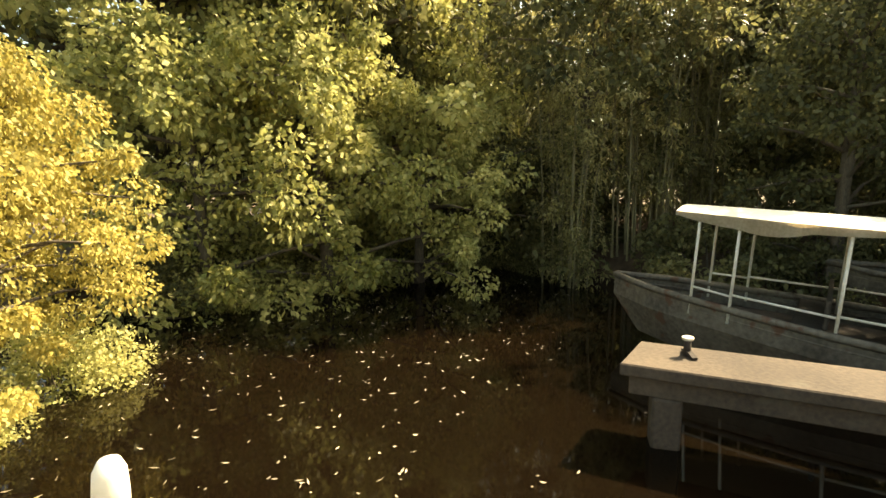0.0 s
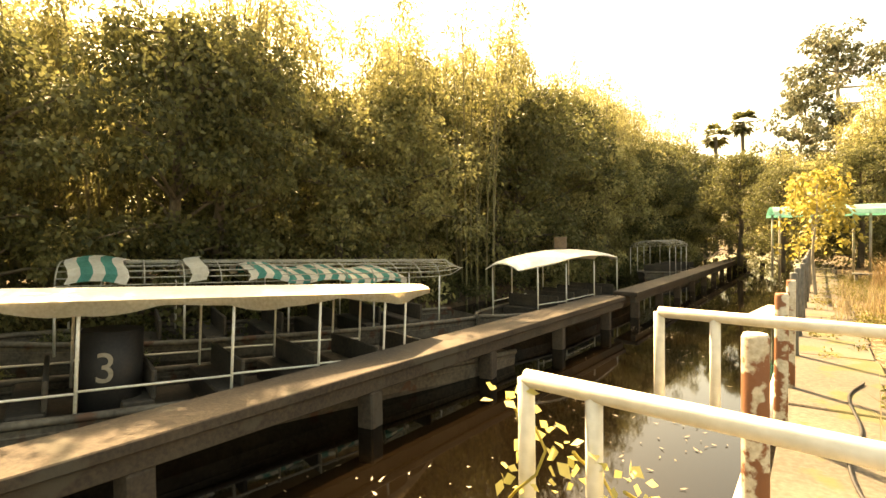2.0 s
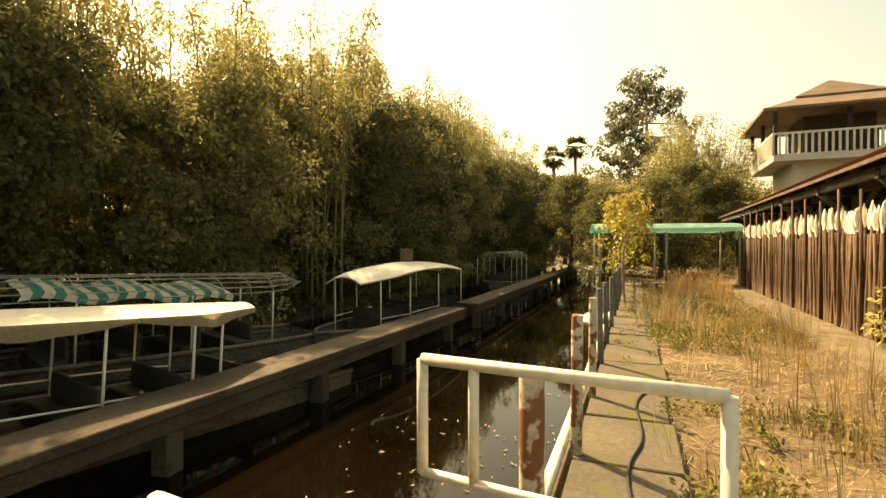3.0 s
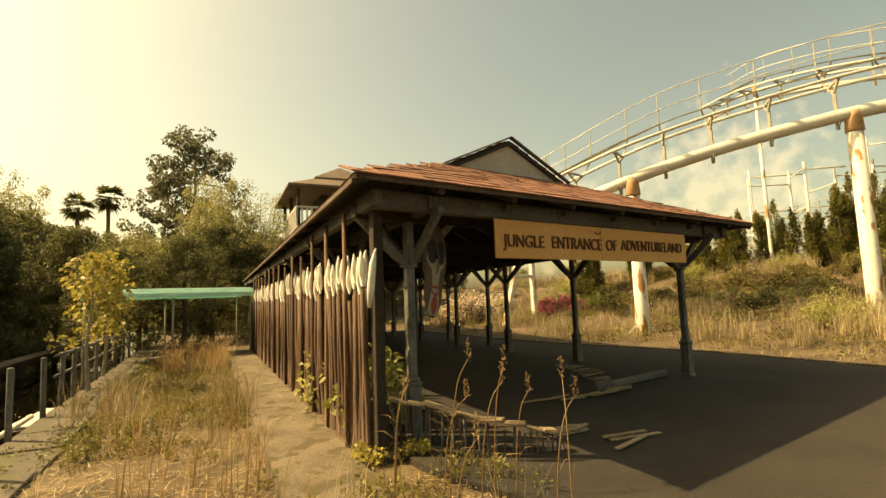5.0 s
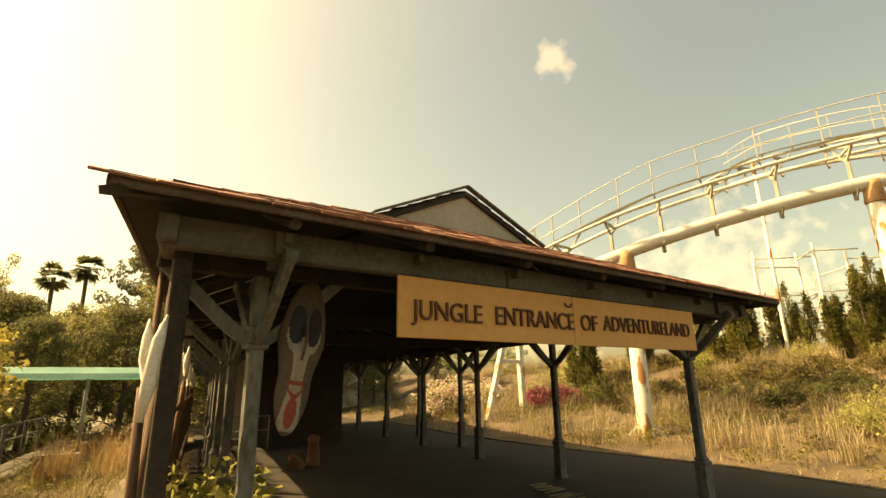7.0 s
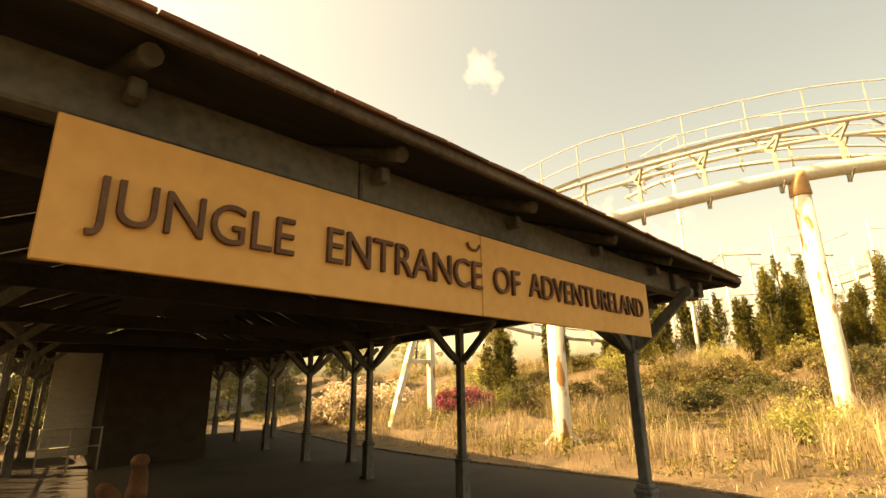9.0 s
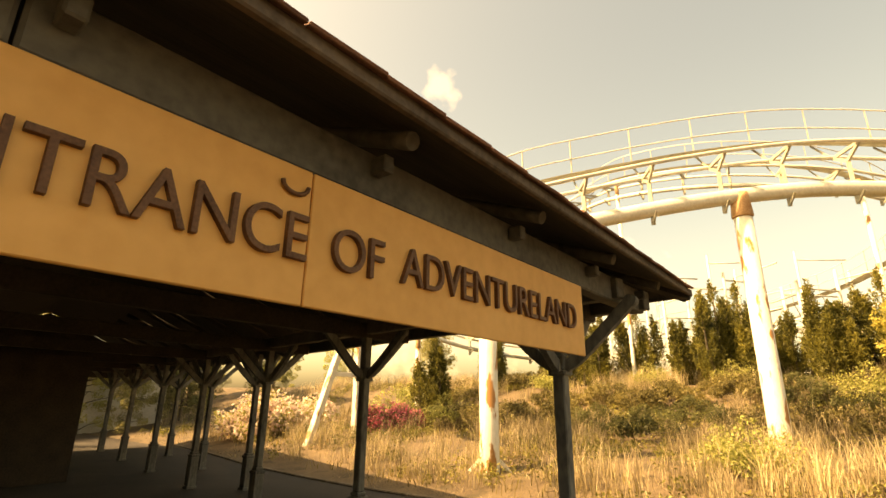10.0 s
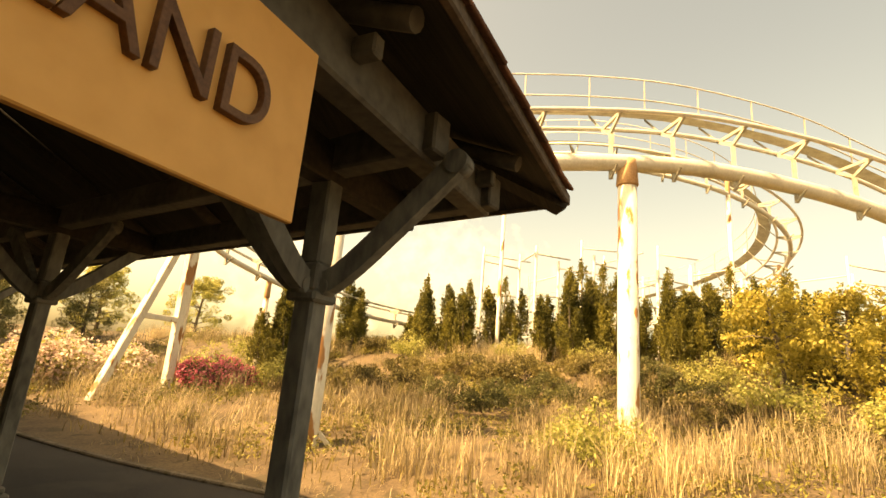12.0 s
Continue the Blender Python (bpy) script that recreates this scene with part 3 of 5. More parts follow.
for f in bm.faces:
    f.smooth = True
    c = f.calc_center_median()
    x, z = c.x, c.z
    f.material_index = 0
    if c.y > 0.1:
        continue
    if -0.95 < z < 0.12 and abs(x) < 0.42 + 0.1 * math.sin(z * 5):
        f.material_index = 1
    if oval(x, z, -0.36, 0.22, 0.36, 0.24) or oval(x, z, 0.36, 0.22, 0.36, 0.24):
        f.material_index = 1
    if oval(x, z, -0.36, 0.34, 0.33, 0.26) or oval(x, z, 0.36, 0.34, 0.33, 0.26):
        f.material_index = 2
    if abs(x) < 0.09 + 0.05 * (0.3 - z) and -0.12 < z < 0.5:
        f.material_index = 0
    if oval(x, z, 0, -0.46 + 0.25 * x * x, 0.44, 0.11):
        f.material_index = 3
    if oval(x, z, 0, -0.46 + 0.25 * x * x, 0.36, 0.055):
        f.material_index = 1
    if oval(x, z, 0, -0.74, 0.28, 0.18):
        f.material_index = 3
for v in bm.verts:
    x, yv, z = v.co
    wide = 0.20 - 0.055 * smooth(0.2, -0.3, z) + 0.02 * smooth(-0.3, -0.6, z)
    nose = 0.07 * math.exp(-((x / 0.13) ** 2)) * math.exp(-(((z - 0.12) / 0.22) ** 2)) if yv < 0 else 0
    v.co = Vector((x * wide, yv * 0.06 - nose, z * 0.64))
mask = finish("carved_mask", bm, [MASK_BROWN, BONE, BLACK, RED_PAINT])
mask.matrix_basis = pose(0.36, -0.28, 2.08, -7, 10, 0)
tagged(mask, "long carved wooden mask with black eyes and red chin", "mask")


# log fence with white tips
def build_fence():
    t = thing("log_fence", None, "tall brown log palisade with white painted pointed tips", "fence")
    meshes = []
    for k in range(9):
        r = random.Random(30 + k)
        bm = bmesh.new()
        top = 2.02 + r.uniform(-0.05, 0.07)
        b = r.uniform(-0.02, 0.02)
        tube(bm, [(r.uniform(-0.04, 0.04), 0, -0.35), (b, 0.01, 0.5), (r.uniform(-0.012, 0.012), 0, 1.1), (0, r.uniform(-0.01, 0.01), top - 0.2)], [0.042, 0.037, 0.036, 0.03], 7, 0)
        long = r.uniform(0.34, 0.46)
        tip = [(0, 0, top + 0.24 - long), (0, 0, top + 0.20 - long * 0.55), (0, 0, top + 0.12), (r.uniform(-0.015, 0.015), 0, top + 0.25)]
        tube(bm, tip, [0.016, 0.044, 0.038, 0.006], 7, 1)
        me = bpy.data.meshes.new("log")
        bm.to_mesh(me)
        bm.free()
        me.materials.append(LOG), me.materials.append(WHITE_TIP)
        meshes.append(me)
    r = random.Random(9)
    y = -0.4
    while y < 16.5:
        ob = new("log", meshes[r.randrange(9)])
        ob.parent = t
        ob.matrix_basis = pose(fence_x(y) + r.uniform(-0.025, 0.025), y, r.uniform(-0.06, 0.08), r.uniform(-2.2, 2.2), r.uniform(-1.8, 1.8), r.uniform(0, 360))
        y += r.uniform(0.075, 0.115)
    for i in range(14):
        y = 0.25 + i * 1.08
        bm = bmesh.new()
        tube(bm, [(fence_x(y) - 0.07, y, -0.35), (fence_x(y) - 0.07, y + 0.02, 2.75 + r.uniform(-0.25, 0.1))], [0.035, 0.028], 7)
        part("pole", bm, LOG, t)
    for z in (0.5, 1.6):
        bm = bmesh.new()
        tube(bm, [(fence_x(0) + 0.08, 0, z), (fence_x(15) + 0.08, 15, z)], 0.035, 7)
        part("rail", bm, LOG, t)
    bm = bmesh.new()
    box(bm, (-0.06, -0.06, -0.4), (0.06, 0.06, 2.8), 0.01)
    p = part("end_post", bm, DARK_WOOD, t)
    p.location = (fence_x(-0.5) + 0.10, -0.52, 0)
    bm = bmesh.new()
    tube(bm, [(0, 0, 1.75), (0, 0, 1.95), (0, 0, 2.25), (0.02, 0, 2.42)], [0.02, 0.045, 0.04, 0.008], 7)
    p = part("white_tip", bm, WHITE_TIP, t)
    p.matrix_basis = pose(fence_x(-0.45) - 0.20, -0.5, -0.12, 3, 5, 0)


build_fence()

# low broken fence before the first post
low = thing("low_fence", None, "low broken fence of thin canes with split boards on top", "fence")
route = spline([(-0.55, -0.2, 0), (-0.05, -0.45, 0), (0.22, -1.0, 0), (0.62, -1.55, 0), (1.0, -1.75, 0)], 8)
rr = random.Random(14)
for k, p in enumerate(route):
    bm = bmesh.new()
    h = 0.52 - 0.011 * k + rr.uniform(-0.05, 0.05)
    tube(bm, [(p.x, p.y, -0.2), (p.x + rr.uniform(-0.03, 0.03), p.y + rr.uniform(-0.03, 0.03), h)], 0.014, 6)
    part("cane", bm, LOG if k % 2 else GREY_WOOD, low)
for k in range(0, len(route) - 3, 3):
    a, b = route[k], route[k + 3]
    bm = bmesh.new()
    z = 0.56 - 0.011 * k
    bar(bm, (a.x, a.y, z + rr.uniform(-0.03, 0.03)), (b.x, b.y, z - 0.04 + rr.uniform(-0.04, 0.03)), 0.16 + rr.uniform(-0.04, 0.03), 0.03, 0.006)
    part("board", bm, mat("split_board", (0.16, 0.11, 0.06), (0.42, 0.33, 0.21), 0.85, 4.0, 0.5, stretch=(0.3, 1, 1)) if k == 0 else bpy.data.materials["split_board"], low)
arc = spline([(2.3, 0.25, 0), (3.2, -0.12, 0), (4.0, -0.1, 0), (4.7, 0.9, 0), (5.3, 1.7, 0), (5.7, 2.6, 0)], 6)
for k, p in enumerate(arc):
    bm = bmesh.new()
    a, ln, z = rr.uniform(-0.75, -0.3), rr.uniform(0.3, 0.55), 0.03 + 0.012 * (k % 4)
    bar(bm, (p.x, p.y, z), (p.x + math.cos(a) * ln, p.y + math.sin(a) * ln * 0.6, z + rr.uniform(0, 0.05)), 0.055, 0.018, 0.003)
    tagged(finish("broken_slat", bm, bpy.data.materials["split_board"]), "broken pale wooden slat lying on the asphalt", "slat", "fallen slats")
for k in range(8):
    bm = bmesh.new()
    x, y, a = 0.9 + rr.uniform(0, 0.8), -1.9 + rr.uniform(-0.3, 0.9), rr.uniform(-0.5, 0.5)
    bar(bm, (x, y, 0.03 + 0.012 * (k % 4)), (x + math.cos(a) * rr.uniform(0.3, 0.8), y + math.sin(a) * 0.5, 0.03 + 0.012 * (k % 4)), 0.06, 0.018, 0.003)
    tagged(finish("broken_slat", bm, bpy.data.materials["split_board"]), "broken pale wooden slat lying on the asphalt", "slat", "fallen slats")

# kiosk at the back of the shelter
kiosk = thing("kiosk", pose(0.9, 0.9, 0), "dark timber kiosk with white board siding inside the shelter", "kiosk")
bm = bmesh.new()
box(bm, (2.95, 11.0, 0.0), (5.4, 13.5, 2.75))
part("body", bm, DARK_WOOD, kiosk)
for k in range(16):
    bm = bmesh.new()
    box(bm, (1.95, 12.0, 0.25 + k * 0.155), (2.94, 12.03 + 0.012, 0.40 + k * 0.155), 0.004)
    part("siding_board", bm, WHITE_WALL, kiosk)
rail = thing("kiosk_railing", pose(0.95, 1.5, 0), "thin dark steel handrail before the kiosk", "railing")
for z in (0.55, 0.95):
    bm = bmesh.new()
    tube(bm, [(1.7, 10.2, z), (2.9, 10.2, z)], 0.02, 6)
    part("bar", bm, STRUT, rail)
for x in (1.72, 2.3, 2.88):
    bm = bmesh.new()
    tube(bm, [(x, 10.2, 0), (x, 10.2, 0.97)], 0.02, 6)
    part("upright", bm, STRUT, rail)
bm = bmesh.new()
tube(bm, spline([(3.95, 9.6, 0), (3.97, 9.6, 0.25), (3.95, 9.58, 0.5), (3.93, 9.5, 0.68)], 4), [0.16, 0.17, 0.16, 0.15, 0.14, 0.14, 0.13, 0.12, 0.12, 0.14, 0.15, 0.13, 0.05], 12)
tube(bm, spline([(3.6, 9.45, 0), (3.45, 9.4, 0.18), (3.35, 9.38, 0.3)], 4), [0.14, 0.15, 0.15, 0.14, 0.13, 0.12, 0.11, 0.09, 0.05], 12)
tagged(finish("floor_ornament", bm, TERRACOTTA, smooth=True), "orange-brown moulded ornament standing on the shelter floor", "ornament").matrix_basis = pose(-0.35, -2.1, 0.012)
bm = bmesh.new()
bar(bm, (3.9, 0.07, 0.07), (6.2, 0.13, 0.07), 0.13, 0.11, 0.02)
tagged(finish("timber_edging", bm, GREY_WOOD), "pale squared timber lying on the asphalt", "timber")

# shingles of the front slope, one by one, and the joined courses of the long slopes
pitch = (GR - FR).z / (GR.y - FR.y)
ang = math.atan(pitch)
shingles = []
for k in range(4):
    bm = bmesh.new()
    box(bm, (-0.165, 0, 0), (0.165, 0.34, 0.018), 0.004)
    me = bpy.data.meshes.new("shingle")
    bm.to_mesh(me)
    bm.free()
    me.materials.append(SHINGLE)
    shingles.append(me)
front = [o for o in pavilion.children if o.name.startswith("roof_front")][0]
rr = random.Random(5)
rows = 11
for j in range(rows):
    yy = FL.y - 0.05 + j * 0.275
    f = (yy - FL.y) / (GL.y - FL.y)
    xa, xb = FL.x + (GL.x - FL.x) * f, FR.x + (GR.x - FR.x) * f
    n = int((xb - xa) / 0.335)
    for i in range(n + 1):
        x = xa + 0.17 + i * 0.335 + (j % 2) * 0.12 - 0.06
        if x < xb - 0.02:
            ob = new("shingle", shingles[rr.randrange(4)])
            ob.parent = front
            ob.matrix_basis = pose(x, yy, FL.z + 0.005 + (yy - FL.y) * pitch, math.degrees(ang) + rr.uniform(-3.2, -0.5), rr.uniform(-1, 1), rr.uniform(-2.5, 2.5))


def courses(name, corner_low0, corner_low1, corner_up0, corner_up1, rows, width, seed):
    r = np.random.default_rng(seed)
    a0, a1, b0, b1 = (np.array(v) for v in (corner_low0, corner_low1, corner_up0, corner_up1))
    vs, n = [], 0
    nrm = np.cross(a1 - a0, b0 - a0)
    nrm = nrm / np.linalg.norm(nrm) * (1 if nrm[2] > 0 else -1)
    for j in range(rows):
        f0, f1 = j / rows, (j + 1.25) / rows
        p0, p1, q0, q1 = a0 + (b0 - a0) * f0, a1 + (b1 - a1) * f0, a0 + (b0 - a0) * min(f1, 1), a1 + (b1 - a1) * min(f1, 1)
        m = int(np.linalg.norm(p1 - p0) / width)
        for i in range(m):
            s, e = (i + 0.03) / m, (i + 0.97) / m
            lift = 0.035 + r.uniform(0, 0.012)
            low = [p0 + (p1 - p0) * s + nrm * lift, p0 + (p1 - p0) * e + nrm * (lift + r.uniform(-0.006, 0.006))]
            up = [q0 + (q1 - q0) * e + nrm * 0.012, q0 + (q1 - q0) * s + nrm * 0.012]
            foot = [low[1] - nrm * 0.03, low[0] - nrm * 0.03]
            vs += low + up + foot
            n += 1
    i = np.arange(n)[:, None] * 6
    ob = np_mesh(name, np.array(vs), np.concatenate([i + np.array([0, 1, 2, 3]), i + np.array([0, 1, 4, 5])]), SHINGLE)
    ob.parent = pavilion
    tagged(ob, kind="stuff")


for lo0, lo1, eave in ((FL, GL, BL), (FR, GR, BR)):
    mid = eave.lerp(RB, 0.6)
    courses("shingle_course", lo0, eave, lo1, mid, 9, 0.34, 1)
    courses("shingle_course", lo1, mid, APEX, RB, 6, 0.34, 2)


# ---- canal ----
def dock_x(y):
    return -8.97 + 0.195 * y - 0.03 * max(0, y - 8)


for y0, y1, w, z in ((-7.7, 6.6, 0.75, -0.12), (7.5, 36.0, 0.75, -0.12)):
    dock = thing("landing_stage", None, "long narrow concrete landing stage on piers, partly in shade", "dock")
    bm = bmesh.new()
    pts = [(dock_x(y0), y0), (dock_x(y1), y1), (dock_x(y1) - w, y1), (dock_x(y0) - w + 0.08, y0 + 0.25)]
    top = [bm.verts.new((x, y, z)) for x, y in pts]
    low = [bm.verts.new((x, y, z - 0.11)) for x, y in pts]
    bm.faces.new(top), bm.faces.new(low[::-1])
    for i in range(4):
        bm.faces.new((top[i], low[i], low[(i + 1) % 4], top[(i + 1) % 4]))
    bmesh.ops.bevel(bm, geom=bm.edges[:], offset=0.012, segments=1, affect="EDGES")
    part("deck", bm, DOCK, dock)
    bm = bmesh.new()
    bar(bm, (dock_x(y0) - 0.12, y0 + 0.1, z - 0.20), (dock_x(y1) - 0.12, y1 - 0.1, z - 0.20), 0.14, 0.18, 0.01)
    part("edge_beam", bm, DOCK, dock)
    yy = y0 + 0.4
    while yy < y1:
        bm = bmesh.new()
        box(bm, (dock_x(yy) - 0.29, yy - 0.12, -1.8), (dock_x(yy) - 0.06, yy + 0.12, z - 0.29), 0.02)
        part("pier", bm, DOCK, dock)
        yy += 2.6
cleat = thing("mooring_cleat", pose(-10.8, -7.1, -0.12), "small rusty iron mooring post with a pale cap", "mooring post")
bm = bmesh.new()
tube(bm, [(0, 0, 0), (0, 0, 0.15)], 0.032, 8)
bar(bm, (-0.12, 0, 0.015), (0.02, 0, 0.05), 0.05, 0.025), bar(bm, (0.12, 0.04, 0.015), (-0.02, 0, 0.05), 0.05, 0.025)
part("stem", bm, DARK_WOOD, cleat)
bm = bmesh.new()
tube(bm, [(0, 0, 0.15), (0, 0, 0.175)], 0.05, 10)
part("cap", bm, WHITE_PIPE, cleat)


def loft_hull(length, half, depth, rise, stern=0.75, n=16):
    """Rings of a boat's hull along +y, the bow at y = 0, the gunwale at z = 0."""
    bm = bmesh.new()
    rows = []
    for i in range(n + 1):
        t = i / n
        wide = half * min(1, (t / 0.28)) ** 0.55 * (1 - (1 - stern) * max(0, (t - 0.75) / 0.25) ** 2)
        z = rise * (1 - t) ** 3 + rise * 0.3 * t**4
        y = length * t
        wide = max(wide, 0.03)
        rows.append([bm.verts.new((sx * wide * k, y + (0.4 * (1 - t) ** 2 if d > 0.5 else 0), z - depth * d)) for sx, k, d in ((-1, 1, 0), (-1, 0.98, 0.35), (-1, 0.7, 1), (1, 0.7, 1), (1, 0.98, 0.35), (1, 1, 0))])
    for a, b in zip(rows, rows[1:]):
        for k in range(5):
            bm.faces.new((a[k], a[k + 1], b[k + 1], b[k]))
    bm.faces.new(rows[-1]), bm.faces.new(rows[0])
    return bm, [[v.co.copy() for v in r] for r in rows]


def build_boat(m, label, length, half, canopy, posts_y, top, number=None, hoops=False, cover=CANVAS, stripes=False, arch=0.06):
    boat = thing("tour_boat", m, label, "boat", "boats at the landing stage")
    bm, rows = loft_hull(length, half, 0.75, 0.16)
    part("hull", bm, HULL, boat)
    for s in (0, 5):
        bm = bmesh.new()
        tube(bm, [r[s] + Vector((0, 0, 0.02)) for r in rows], 0.045, 6)
        tube(bm, [r[s] + Vector((0.02 if s == 0 else -0.02, 0, -0.10)) for r in rows], 0.02, 6)
        part("gunwale", bm, HULL, boat, "grey peeling rubbing strake")
    bm = bmesh.new()
    f = bm.faces.new([bm.verts.new(r[0] + Vector((0.05, 0, -0.22))) for r in rows[1:]] + [bm.verts.new(r[5] + Vector((-0.05, 0, -0.22))) for r in reversed(rows[1:])])
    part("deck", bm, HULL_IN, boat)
    yy = 2.2
    while yy < length - 1.6:
        bm = bmesh.new()
        box(bm, (-half * 0.8, yy, -0.22), (half * 0.8, yy + 0.32, 0.10), 0.02)
        box(bm, (-half * 0.8, yy + 0.28, 0.10), (half * 0.8, yy + 0.33, 0.42), 0.015)
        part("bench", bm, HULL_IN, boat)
        yy += 0.95
    y0, y1 = canopy
    edge = half * 0.93

    def roof_half(y):
        t = (y - y0) / (y1 - y0)
        return edge * min(1, (0.55 + 2.6 * t)) * min(1, 0.35 + 5 * (1 - t)) if t < 1 else edge * 0.35

    if not hoops:
        bm = bmesh.new()
        n, grid = 20, []
        for i in range(n + 1):
            y = y0 + (y1 - y0) * i / n
            w = roof_half(y)
            grid.append([bm.verts.new((w * (k / 3 - 1), y, top + arch * (1 - (k / 3 - 1) ** 2) + (0.24 * math.sin(math.pi * i / n) - 0.06 if arch > 0.1 else 0))) for k in range(7)])
        low = [[bm.verts.new(v.co - Vector((0, 0, 0.03))) for v in r] for r in grid]
        for g, flip in ((grid, False), (low, True)):
            for a, b in zip(g, g[1:]):
                for k in range(6):
                    bm.faces.new((a[k], a[k + 1], b[k + 1], b[k]))
        for i in range(n):
            for k in (0, 6):
                bm.faces.new((grid[i][k], grid[i + 1][k], low[i + 1][k], low[i][k]))
        for i in (0, n):
            for k in range(6):
                bm.faces.new((grid[i][k], grid[i][k + 1], low[i][k + 1], low[i][k]))
        part("canopy", bm, cover, boat, "pale stretched canvas canopy")
        for s in (-1, 1) if arch < 0.1 else ():
            bm = bmesh.new()
            prev = None
            for i in range(81):
                y = y0 + (y1 - y0) * i / 80
                d = 0.05 + 0.03 * abs(math.sin(i * 0.42)) + 0.10 * abs(math.sin(i * 0.157)) ** 2
                x = s * (roof_half(y) + 0.012)
                now = [bm.verts.new((x, y, top - 0.005)), bm.verts.new((x + 0.012 * s * math.sin(i * 1.1), y, top - d))]
                if prev:
                    bm.faces.new((prev[0], prev[1], now[1], now[0]))
                prev = now
            bmesh.ops.solidify(bm, geom=bm.faces[:], thickness=0.006)
            part("valance", bm, CANVAS_TAN, boat, "sagging scalloped tan valance")
        for s in (-1, 1):
            for y in posts_y:
                bm = bmesh.new()
                x = s * roof_half(y) * 0.96
                tube(bm, [(x, y, -0.05), (x, y, top)], 0.018, 7)
                part("canopy_post", bm, WHITE_PIPE, boat)
            for ya, yb in list(zip(posts_y, posts_y[1:]))[::1]:
                if abs(hash((ya, s)) % 7) != 3:
                    bm = bmesh.new()
                    tube(bm, [(s * roof_half(ya) * 0.96, ya, 0.30), (s * roof_half(yb) * 0.96, yb, 0.28)], 0.014, 6)
                    part("side_rail", bm, WHITE_PIPE, boat)
    else:
        n = 14
        ends = []
        for i in range(n):
            y = y0 + (y1 - y0) * i / (n - 1)
            t = i / (n - 1)
            w = edge * (1 if t < 0.75 else math.sqrt(max(0.1, 1 - ((t - 0.75) / 0.26) ** 2)))
            bm = bmesh.new()
            pts = [(w * math.cos(a), y, top - 0.28 + 0.34 * math.sin(a)) for a in (math.pi * k / 10 for k in range(11))]
            tube(bm, pts, 0.010, 6)
            part("hoop", bm, STRUT, boat)
            ends.append(pts)
            if i % 3 == 0:
                for k in (0, 10):
                    bm = bmesh.new()
                    tube(bm, [pts[k], (pts[k][0], y, 0)], 0.018, 6)
                    part("canopy_post", bm, STEEL, boat)
        for k in range(11):
            bm = bmesh.new()
            tube(bm, [e[k] for e in ends] + [(0.25 * (k - 5) / -5, y1 + 0.35, top - 0.12)], 0.009, 6)
            part("stringer", bm, STRUT, boat)
        if stripes:
            for j, (ya, yb) in enumerate(((0.1, 0.85), (1.7, 1.95), (2.6, 5.6))):
                bm = bmesh.new()
                cols = int((yb - ya) / 0.13)
                prev = None
                for c in range(cols + 1):
                    y = y0 + ya + (yb - ya) * c / cols
                    sag = 0.05 * math.sin(c * 0.7) - (0.12 * (c / cols) if j == 2 else 0)
                    now = [bm.verts.new((edge * 1.03 * math.cos(a), y + 0.05 * math.sin(k * 1.3), top - 0.26 + sag + (0.36 - 0.1 * (j == 2)) * math.sin(a))) for k, a in enumerate(math.pi * k / 10 for k in range(11))]
                    if prev:
                        for k in range(10):
                            bm.faces.new((prev[k], prev[k + 1], now[k + 1], now[k])).material_index = c % 2
                    prev = now
                bmesh.ops.solidify(bm, geom=bm.faces[:], thickness=0.008)
                part("striped_cover", bm, [TEAL, CANVAS], boat, "torn green and white striped cover")
    if number:
        bm = bmesh.new()
        tube(bm, [(0.35, number - 0.06, -0.2), (0.35, number - 0.06, 0.85)], 0.30, 16)
        part("engine_box", bm, BLACK, boat, "black round engine housing")
        cu = bpy.data.curves.new("number", "FONT")
        cu.body, cu.size, cu.extrude = "3", 0.46, 0.004
        cu.materials.append(BONE)
        ob = new("number", cu)
        ob.parent = boat
        ob.matrix_basis = pose(0.62, number - 0.25, 0.32, 90, 0, 62)
    return boat


build_boat(pose(-13.75, -7.5, -0.12, -3.2, 0, -24.2), "half sunken tour boat with cream canopy and white posts", 10.2, 0.95, (0.85, 8.5), (1.15, 1.6, 2.6, 3.7, 5.2, 6.3, 7.3, 7.75), 1.22, number=4.1)
build_boat(pose(-15.4, -4.1, -0.1, -1.8, 0, -30), "derelict boat with bare wire hoops and torn green striped cover", 9.0, 1.0, (1.2, 8.3), (), 1.28, hoops=True, stripes=True)
build_boat(pose(-10.3, 2.9, -0.45, 0, 0, -11.3), "small tour boat with arched white canopy", 8.5, 0.9, (1.0, 7.3), (1.6, 2.8, 4.6, 6.4), 1.22, arch=0.16)
build_boat(pose(-8.4, 18.5, -0.5, 0, 0, -11), "far derelict boat with bare canopy frame", 8.0, 1.0, (0.8, 5.5), (), 1.65, hoops=True)
drum = thing("rusty_drum", pose(-9.5, 7.0, 1.11), "rusty drum standing on the boat canopy", "drum")
bm = bmesh.new()
tube(bm, [(0, 0, 0), (0, 0, 0.06), (0, 0, 0.3), (0, 0, 0.34)], [0.16, 0.18, 0.18, 0.2], 12)
bmesh.ops.scale(bm, vec=(1.0, 1.0, 1.05), verts=bm.verts)
part("barrel", bm, mat("rusty_iron", (0.07, 0.05, 0.035), (0.19, 0.14, 0.10), 0.85, 6.0, 0.4), drum)


